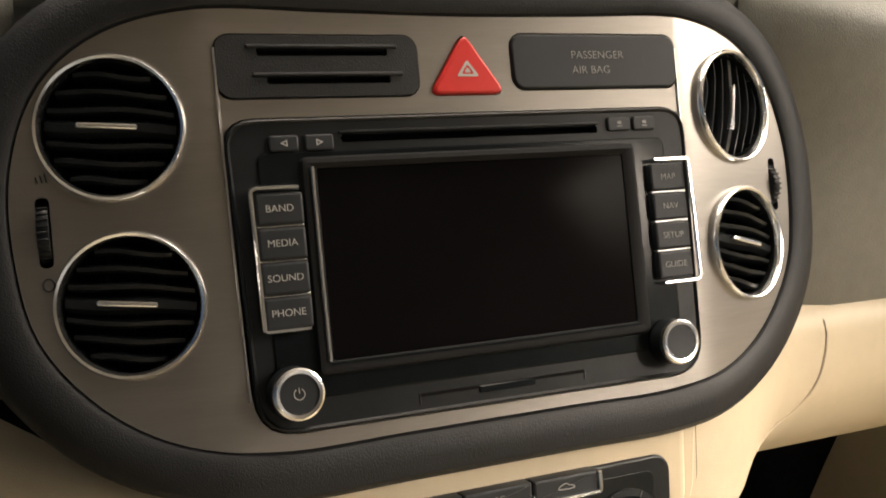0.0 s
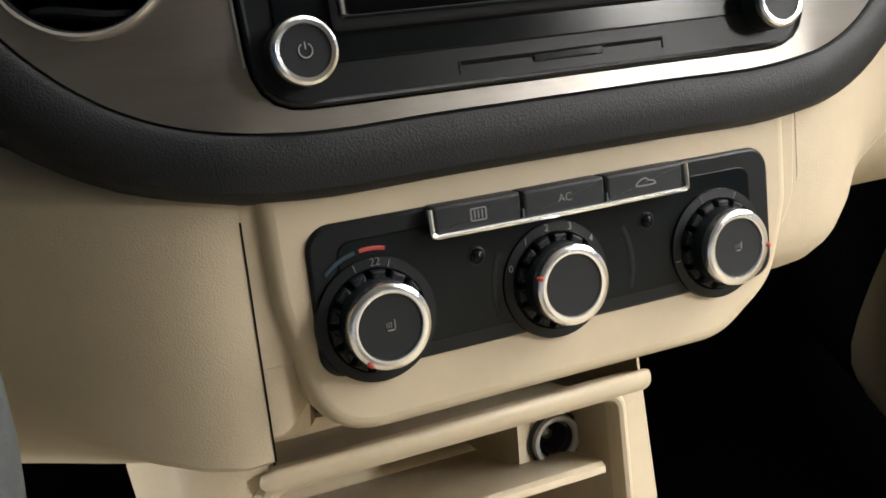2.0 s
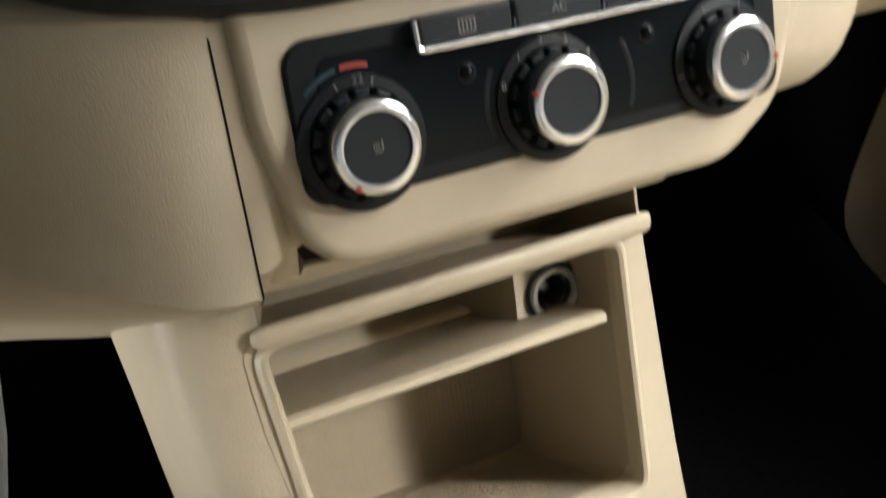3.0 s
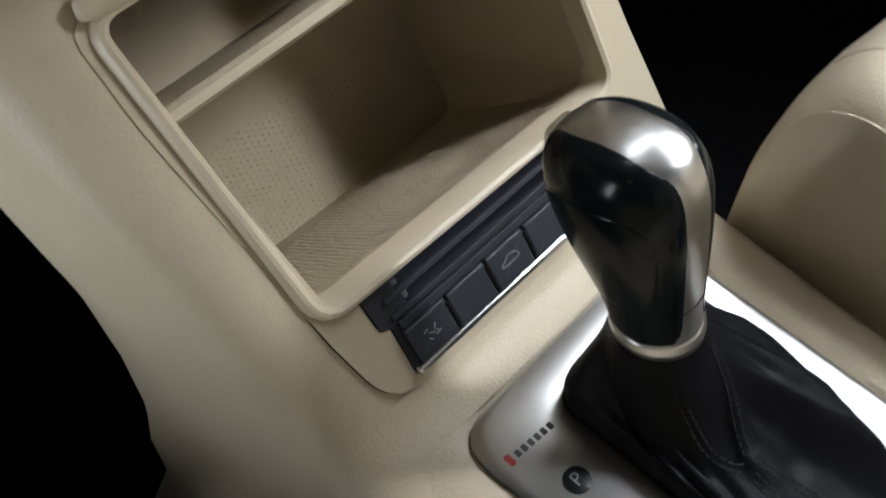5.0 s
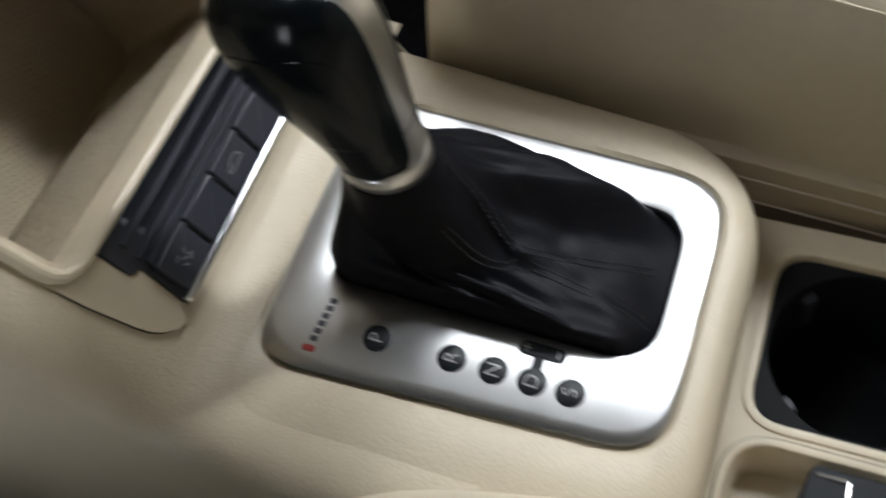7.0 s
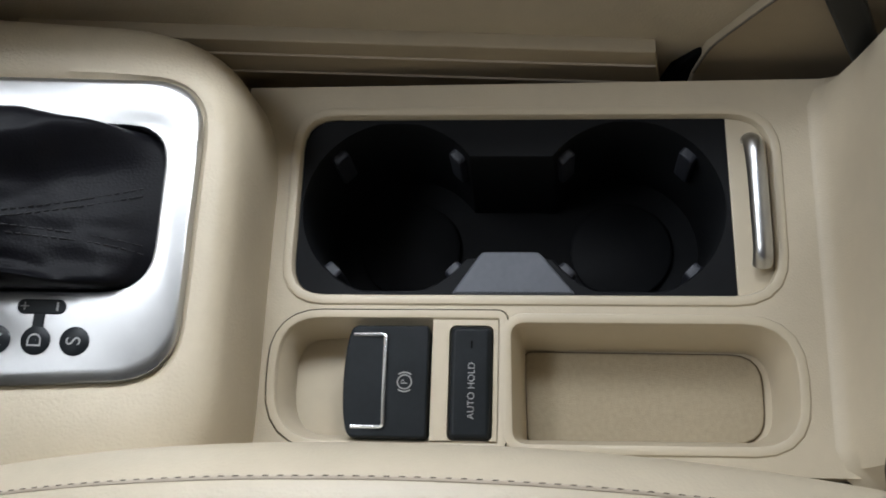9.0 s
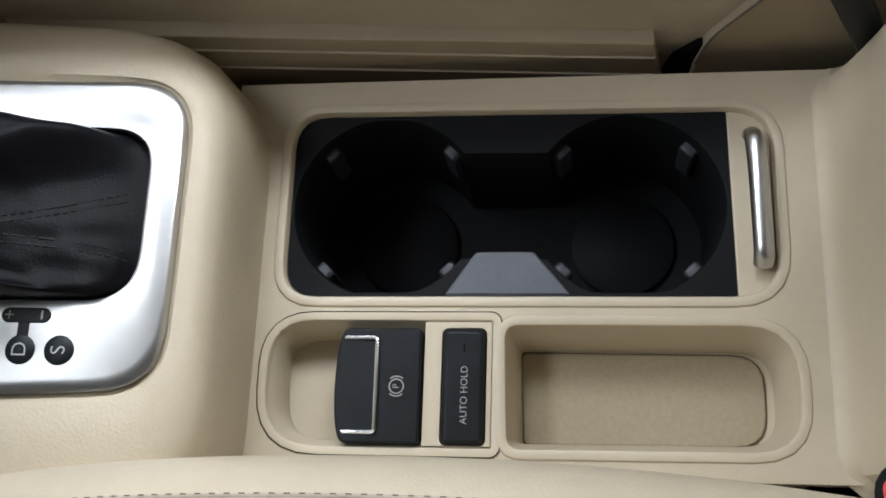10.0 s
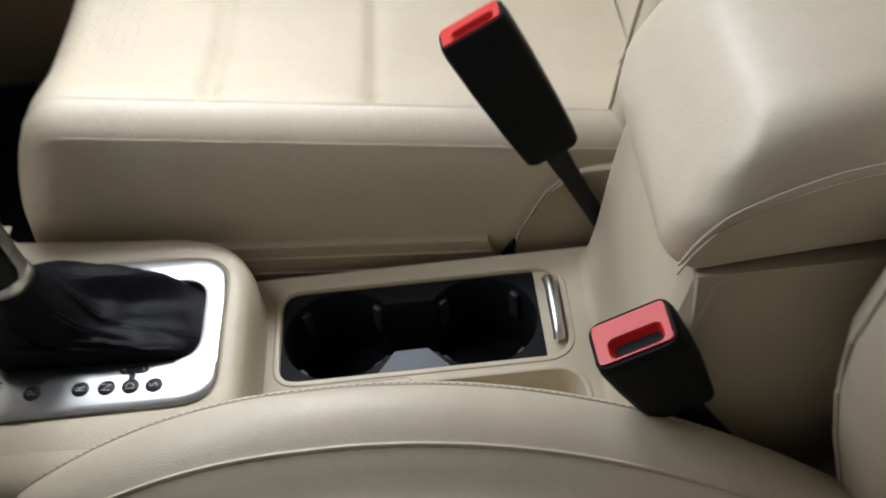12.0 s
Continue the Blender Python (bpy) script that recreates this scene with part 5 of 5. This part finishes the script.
def build_roller():
    t = thing("roller_cover", DECK, "beige sliding cup holder cover with a chrome handle", "sliding cover")
    part("cover", plate(round_poly([(0.0838, -0.1285), (-0.0042, -0.1302), (-0.0042, -0.1470), (0.0820, -0.1470)], [0.001, 0.001, 0.014, 0.014], 4), -0.02, -0.0030, 0.0008), BEIGE_SMOOTH, t)
    path = smooth_loop([(0.0700, -0.1385, 0.0010), (0.0655, -0.1392, 0.0055), (0.0520, -0.1398, 0.0072), (0.0300, -0.1402, 0.0072), (0.0140, -0.1406, 0.0055), (0.0095, -0.1406, 0.0010)], 5, False)
    part("handle", tube(path, 0.0044, 0.0034, n=12), SATIN, t, "curved satin chrome handle")


def build_brake_switch():
    t = thing("parking_brake_switch", DECK, "black electronic parking brake switch with a chrome bracket", "switch")
    sw = [(-0.0702, 0.0062), (-0.0200, 0.0062)] + [(-0.0451 + 0.0249 * math.cos(math.pi * k / 16) * (1.0 if 0 < k < 16 else 1.007), 0.0385 + 0.0055 * math.sin(math.pi * k / 16) ** 0.7) for k in range(17)]
    sw = round_poly(sw, [0.002, 0.002] + [0.0012] * 17, 3)
    part("rocker", plate(sw, -0.020, 0.0035, 0.0010, 3), BLACK, t)
    path = [(-0.0245, 0.0400, 0.0036), (-0.0245, 0.0268, 0.0042), (-0.0249, 0.0260, 0.0043), (-0.0258, 0.0256, 0.0044), (-0.0450, 0.0254, 0.0046), (-0.0644, 0.0252, 0.0044), (-0.0653, 0.0256, 0.0043), (-0.0657, 0.0264, 0.0042), (-0.0657, 0.0395, 0.0036)]
    part("bracket", tube(path, 0.0010, 0.0009, n=8), CHROME, t, "chrome bracket")
    ring = [(-0.0457 + 0.0031 * math.cos(2 * math.pi * k / 24), 0.0165 + 0.0031 * math.sin(2 * math.pi * k / 24), 0.0037) for k in range(24)]
    part("symbol", tube(ring, 0.0003, n=5, closed=True), WHITE, t)
    lettering("letter", "P", 0.0042, at(-0.0457, 0.0165, 0.0037), WHITE, t)
    for s in (-1, 1):
        arc = [(-0.0457 + s * 0.0043 * math.cos(radians(a)), 0.0165 + 0.0043 * math.sin(radians(a)), 0.0037) for a in range(-40, 41, 10)]
        part("symbol", tube(arc, 0.0003, n=5), WHITE, t)


def build_hold_switch():
    t = thing("auto_hold_switch", DECK, "narrow black auto hold switch", "switch")
    part("key", plate(rrect(0.0503, 0.0185, 0.0028, 4, -0.0450, -0.0124), -0.020, 0.0030, 0.0022, 3), BLACK, t)
    lettering("lettering", "AUTO HOLD", 0.0043, at(-0.0490, -0.0130, 0.0031), WHITE, t)
    part("light_bar", plate(rrect(0.0035, 0.0007, 0.0002, 1, -0.0285, -0.0127), 0.0028, 0.0033, 0.0001, 1), VOID, t)
    frame_out = [(-0.0166, 0.0050), (-0.0706, 0.0050), (-0.0706, -0.0243), (-0.0166, -0.0243)]
    part("frame", holed(frame_out, [rrect(0.0516, 0.0199, 0.0032, 4, -0.0450, -0.0124)], -0.016, 0.0008), BEIGE_SMOOTH, t, "beige frame round the switch")


def build_tray_mat():
    pts = round_poly([(-0.0245, -0.0355), (-0.0660, -0.0370), (-0.0655, -0.1432), (-0.0250, -0.1432)], [0.003, 0.003, 0.014, 0.014], 5)
    # Added plate whose dark colour stands for the shaded gap round the mat.
    t = thing("tray_mat_gap", DECK, "thin dark edge under the tray mat", "liner")
    part("edge", plate(offset2(pts, -0.0006), -0.0302, -0.0290, 0.0004, 2), SHADED_GAP, t)
    single("tray_mat", plate(pts, -0.0300, -0.0282, 0.0008, 2), CARPET_BEIGE, DECK, "fuzzy beige felt mat lying in the tray", "mat")


build_cup_holder()
build_roller()
build_brake_switch()
build_hold_switch()
build_tray_mat()


# ---- armrest ----
def build_armrest():
    t = thing("armrest", IDENT, "beige leather padded armrest with double stitched seams", "armrest")
    sect = round_poly([(0.086, -0.062), (0.094, -0.020), (0.080, 0.030), (-0.080, 0.030), (-0.094, -0.020), (-0.086, -0.062)], [0.010, 0.03, 0.045, 0.045, 0.03, 0.010], 8)
    rings = []
    # rounded nose, then the long body rising to the rear
    steps = [(0.0, 0.06), (0.0, 0.3), (0.0, 0.55), (0.0, 0.8)] + [(0.026 * (1 - math.cos(c)), 1.0) for c in [math.pi / 2 * k / 7 for k in range(8)]] + [(d, 1.0) for d in (0.045, 0.07, 0.10, 0.14, 0.19, 0.25, 0.32, 0.40)]
    for d, f in steps:
        r = 0.026
        i = r - math.sqrt(max(0.0, r * r - (r - min(d, r)) ** 2))
        sx, sz = (1 - i / 0.094) * f, (1 - i / 0.050) * f
        q = min(1.0, d / 0.20)
        lift = 0.055 * (d / 0.4) ** 0.6
        ring = []
        for x, z in sect:
            x, z = x * sx, -0.016 + (z + 0.016) * sz
            up = max(0.0, (z + 0.062) / 0.092)
            ring.append((x, -0.586 + 0.003 * (1 - f * f) - d - 0.040 * up * up * (1 - q) ** 2, -0.293 + lift * (0.45 + 0.55 * min(1.0, up * 3)) + z))
        rings.append(ring)
    part("cushion", loft(rings), LEATHER, t, "beige leather cushion", sharp=80)
    for side in (-1, 1):
        for dz in (0.0, 0.0085):
            path = [(side * (0.0935 - 0.10 * dz), y, z - dz) for y, z in ((-0.594, -0.333), (-0.606, -0.313), (-0.624, -0.296), (-0.664, -0.279), (-0.70, -0.272), (-0.78, -0.264), (-0.9, -0.258))]
            part("seam", tube(smooth_loop(path, 4, False), 0.0008, n=6), LEATHER_DARK, t, "double stitched seam")
    base = [(0.086, -0.74), (0.086, -0.352), (-0.0875, -0.352), (-0.0875, -0.74)]
    part("console_box", loft([[(x, y, z) for x, z in base] for y in (-0.608, -0.80, -0.99)]), BEIGE, t, "beige box under the armrest")


build_armrest()


# ---- seats ----
def build_seat(s, crest, zc, front, name, label, side_bow, back, thread):
    """s: 1 passenger, -1 driver; crest: the inner edge of the bolster; zc: its height; front: the cushion's front end."""
    t = thing(name, IDENT, label, "car seat", "front seats")
    mid = crest + 0.245
    span = 0.50 if s > 0 else 0.62
    # from the inner lower edge over the bolster and the seat to the outer side
    if s > 0:
        half = [(crest - 0.002, -0.30), (crest - 0.003, -0.135), (crest - 0.004, -0.085), (crest - 0.003, -0.040), (crest + 0.001, -0.016), (crest + 0.010, -0.003), (crest + 0.026, 0.005), (crest + 0.050, 0.006), (crest + 0.075, 0.001), (crest + 0.11, -0.005), (crest + 0.17, -0.008), (mid, -0.008)]
    else:
        half = [(crest - 0.004, -0.30), (crest - 0.006, -0.135), (crest - 0.010, -0.095), (crest - 0.009, -0.042), (crest - 0.005, -0.012), (crest + 0.006, 0.0035), (crest + 0.020, 0.0080), (crest + 0.036, 0.0065), (crest + 0.054, -0.003), (crest + 0.075, -0.020), (crest + 0.11, -0.030), (crest + 0.17, -0.032), (mid, -0.032)]
    prof = smooth_loop(half + [(2 * mid - x, z) for x, z in half[-2::-1]], 3, False)

    def cushion(a, b):
        k = b * (len(prof) - 1)
        i = min(int(k), len(prof) - 2)
        q = k - i
        x = prof[i][0] * (1 - q) + prof[i + 1][0] * q
        z = prof[i][1] * (1 - q) + prof[i + 1][1] * q
        y = front - span * a
        arch = zc(y)
        nose = max(0.0, 1 - a / 0.11)
        drop = 1 - math.sqrt(max(0.0, 1 - nose * nose))
        z = arch + z - drop * 0.11 * (1 if z > -0.2 else 0.2)
        x += side_bow(y)
        if abs(x - mid) < (0.21 if s > 0 else 0.16):
            for g in (-0.295, -0.420):
                z -= 0.007 * math.exp(-((y - g) / 0.006) ** 2)
        return (s * x, y, z)
    part("cushion", sheet(cushion, 110, len(prof) - 1), LEATHER, t, "beige leather cushion", sharp=80)
    if s > 0:
        bm = bmesh.new()
        for i in range(9):
            for j in range(12):
                y, b = front - 0.022 - 0.0088 * i, 0.405 + 0.0062 * j + (0.0031 if i % 2 else 0)
                if (i * 3 + j) % 5 == 0:
                    continue
                p = Vector(cushion((front - y) / span, b)) + Vector((0, 0, 0.0002))
                bm.faces.new([bm.verts.new(p + Vector((0.0006 * math.cos(c), 0.0006 * math.sin(c), 0))) for c in [math.pi / 3 * k for k in range(6)]])
        tagged(part("perforation", bm, STITCH, t, "small punched holes"), kind="stuff")
    part("cushion_nose", sheet(lambda a, b: (s * (mid + (b - 0.5) * 0.44), front - 0.004 + 0.004 * math.sin(math.pi * b), zc(front) - 0.15 - 0.2 * a), 4, 8), LEATHER, t)
    for off, h in ((0.003, -0.008), (0.034, 0.0058)) if s > 0 else ((0.008, 0.0048), (0.048, 0.0012)):
        path = []
        for k in range(120):
            a = 0.035 + 0.96 * k / 119
            y = front - span * a
            nose = max(0.0, 1 - a / 0.11)
            drop = 1 - math.sqrt(max(0.0, 1 - nose * nose))
            x = crest + off + side_bow(y)
            path.append((s * x, y, zc(y) + h - drop * 0.11))
        part("piping", tube(path, (0.0009 if s > 0 else 0.0015) if off > 0.02 else (0.0005 if s > 0 else 0.0008), n=6), LEATHER if off > 0.02 or s > 0 else LEATHER_DARK, t, "raised seam piping")
        if off < 0.02 and s < 0:
            bm = bmesh.new()
            for p, q in zip(path[::1], path[1::1]):
                p, q = Vector(p) + Vector((0.0006, 0, 0.0007)), Vector(q) + Vector((0.0006, 0, 0.0007))
                tube([p.lerp(q, 0.30), p.lerp(q, 0.70)], 0.0002, n=5, bm=bm)
            part("stitching", bm, thread, t, "dark stitch holes along the seam")
    # trim rail low on the cushion's side
    zr = zc(-0.35) - 0.112
    strip = [(front - 0.06, zr + 0.022), (front - 0.361, zr - 0.009), (front - 0.368, zr - 0.055), (front - 0.06, zr - 0.030)]
    side = Matrix(((0, 0, -s, s * (crest - 0.010)), (1, 0, 0, 0), (0, 1, 0, 0), (0, 0, 0, 1)))
    # The rail's darker beige puts the shade at its height into the colour.
    part("side_rail", plate(strip, -0.01, 0.0012, 0.0010), BEIGE_SHADED, t, "beige side trim rail", side)
    for h in (0.0125, 0.030):
        part("rail_groove", tube([(front - 0.07, zr + 0.021 - h, 0.0016), (front - 0.362, zr - 0.009 - h, 0.0016)], 0.0007, n=5), LEATHER_DARK, t, "dark groove", side)
    if s > 0:
        shell = round_poly([(-0.512, -0.60), (-0.516, -0.535), (-0.520, -0.512), (-0.543, -0.468), (-0.57, -0.448), (-0.66, -0.448), (-0.66, -0.60)], [0.01, 0.02, 0.01, 0.03, 0.03, 0.01, 0.01], 4)
        part("side_cover", plate(shell, -0.02, 0.0, 0.0015), BEIGE_SHADED, t, "beige lower side cover", Matrix(((0, 0, -1, 0.1135), (1, 0, 0, 0), (0, 1, 0, 0), (0, 0, 0, 1))))
        edge = smooth_loop([(0.1126, -0.5165, -0.533), (0.1126, -0.5215, -0.509), (0.1126, -0.532, -0.488), (0.1126, -0.544, -0.467), (0.1126, -0.556, -0.455)], 4, False)
        part("cover_gap", tube(edge, 0.0006, n=6), STITCH, t, "dark gap along the cover")
        part("cover_gap", plate(round_poly([(-0.500, -0.560), (-0.506, -0.533), (-0.519, -0.515), (-0.520, -0.560)], 0.002), -0.01, 0.0, 0.001), VOID, t, "dark gap along the cover", Matrix(((0, 0, -1, 0.1150), (1, 0, 0, 0), (0, 1, 0, 0), (0, 0, 0, 1))))
    # backrest with a bolster
    def lean(h):
        return 0.16 * h if s > 0 else 0.16 * max(0.0, h - 0.3) + 0.10 * max(0.0, 0.2 - h)

    sect = [(crest + 0.012, -0.06), (crest - 0.004, -0.01), (crest + 0.006, 0.045), (crest + 0.035, 0.066), (crest + 0.068, 0.050), (crest + 0.10, 0.028), (mid, 0.022)]
    full = smooth_loop(sect + [(2 * mid - x, y) for x, y in sect[-2::-1]], 4, False)
    rings = []
    for k in range(14):
        h = k / 13
        z = zc(-0.6) - 0.10 + 0.62 * h
        y0 = front - back - lean(h)
        rings.append([(s * x, y0 + y * (0.8 + 0.2 * math.sin(math.pi * min(1, h * 1.2))), z) for x, y in full])
    part("backrest", loft(rings, False, False, closed=False), LEATHER, t, "beige leather backrest", sharp=80)
    path = [(s * (crest + 0.036), front - back - lean(h) + 0.066 * (0.8 + 0.2 * math.sin(math.pi * min(1, h * 1.2))) + 0.001, zc(-0.6) - 0.10 + 0.62 * h) for h in [k / 13 for k in range(14)]]
    part("piping", tube(path, 0.0016, n=6), LEATHER, t)


build_seat(1, 0.122, lambda y: -0.388 + 0.17 * (y + 0.35), -0.135, "passenger_seat", "beige leather passenger seat beside the console", lambda y: 0.0, 0.500, LEATHER)
build_seat(-1, 0.092, lambda y: -0.408 - (1.7 * (y + 0.36) ** 2 if y > -0.36 else 1.15 * min(0.0, y + 0.38) ** 2), -0.12, "driver_seat", "beige leather driver seat with dark stitched piping", lambda y: 0.30 * (y + 0.40) ** 2, 0.630, STITCH)


# ---- seat belt buckles ----
def build_buckle(m, label, size):
    t = thing("seat_belt_buckle", m, label, "buckle", "seat belt buckles")
    wide, deep, long = size
    body = rrect(wide, deep, deep * 0.22, 4)
    part("housing", loft([[(x * k, y * k2, w) for x, y in body] for k, k2, w in ((0.70, 0.6, -long), (0.84, 0.85, -long + 0.005), (0.93, 1.0, -long * 0.7), (1.0, 1.05, -long * 0.35), (1.02, 1.05, -0.008), (0.99, 1.0, -0.001), (0.95, 0.94, 0.0005), (0.90, 0.84, 0.0005), (0.89, 0.82, -0.004))]), MATT, t)
    bw, bd = wide * 0.88, deep * 0.80
    hole = rrect(bw * 0.74, bd * 0.50, 0.0042, 5, bw * 0.03, -bd * 0.21)
    bm = holed(rrect(bw, bd, 0.003, 3), [hole], -0.012, 0.0020)
    rim = [[(x, y, w) for x, y in offset2(hole, o)] for o, w in ((-0.0001, 0.0021), (0.0005, 0.0014), (0.0009, 0.0))]
    rim += [[(bw * 0.03 + (x - bw * 0.03) * 0.84, -bd * 0.26 + (y + bd * 0.21) * 0.72, -0.0052) for x, y in hole]]
    loft(rim, False, True, bm=bm)
    part("release_button", bm, RED, t, "red release button with a hollow face")
    part("slot", plate(rrect(bw * 0.56, bd * 0.17, 0.001, 3, bw * 0.05, -bd * 0.355), -0.0056, -0.0048, 0.0003, 1), VOID, t)
    part("stalk", loft([[(x * k, y, w) for x, y in rrect(wide * 0.38, 0.008, 0.003, 3)] for k, w in ((1.0, -long + 0.004), (0.8, -long - 0.03), (0.7, -long - 0.10))]), BLACK, t, "black stalk")


def build_strap():
    """Black webbing below the driver's buckle."""
    path = smooth_loop([(-0.0975, -0.596, -0.432), (-0.0960, -0.606, -0.466), (-0.0955, -0.621, -0.495), (-0.0960, -0.640, -0.526), (-0.0970, -0.655, -0.560)], 4, False)
    single("belt_strap", tube(path, 0.0022, 0.012, n=12, up=(0.0, -0.85, 0.5)), BLACK, IDENT, "black webbing strap holding the driver buckle", "strap")


def stand(top, along, axis):
    """A pose whose w axis is the given axis and whose u axis lies along the given way."""
    z = Vector(axis).normalized()
    x = Vector(along)
    x = (x - z * x.dot(z)).normalized()
    y = z.cross(x)
    m = Matrix.Identity(4)
    for i, c in enumerate((x, y, z)):
        for r in range(3):
            m[r][i] = c[r]
    m.translation = top
    return m


build_buckle(stand((-0.1053, -0.5680, -0.3750), (0.02, -0.91, 0.41), (-0.10, 0.41, 0.91)), "black seat belt buckle with a red button beside the driver seat", (0.0520, 0.0335, 0.085))
build_buckle(stand((0.1120, -0.4970, -0.3020), (0.10, -1.0, 0.50), (0.05, 0.42, 0.90)), "black seat belt buckle with a red button beside the passenger seat", (0.050, 0.026, 0.125))


build_strap()


# ---- steering wheel ----
def build_wheel():
    m = Matrix.Translation((-0.392, -0.120, -0.085)) @ Matrix.Rotation(radians(48), 4, "X")
    t = thing("steering_wheel", m, "dark grey leather steering wheel", "steering wheel")
    ring = [(0.185 * math.cos(2 * math.pi * k / 64), 0.185 * math.sin(2 * math.pi * k / 64), 0) for k in range(64)]
    part("rim", tube(ring, 0.0155, 0.0155, n=16, closed=True), WHEEL, t)
    part("hub", plate(rrect(0.15, 0.12, 0.04, 6), -0.05, 0.01, 0.02), DASH, t)
    for a in (0, 180, 270):
        part("spoke", loft([[(r, y, w) for y, w in ((-0.02, -0.012), (0.02, -0.012), (0.018, 0.004), (-0.018, 0.004))] for r in (0.06, 0.12, 0.178)]), SATIN, t, m=pose(0, 0, 0, 0, 0, a))
    part("column", lathe([(0.045, -0.02), (0.06, -0.08), (0.065, -0.22)], 24), DASH, t)


build_wheel()
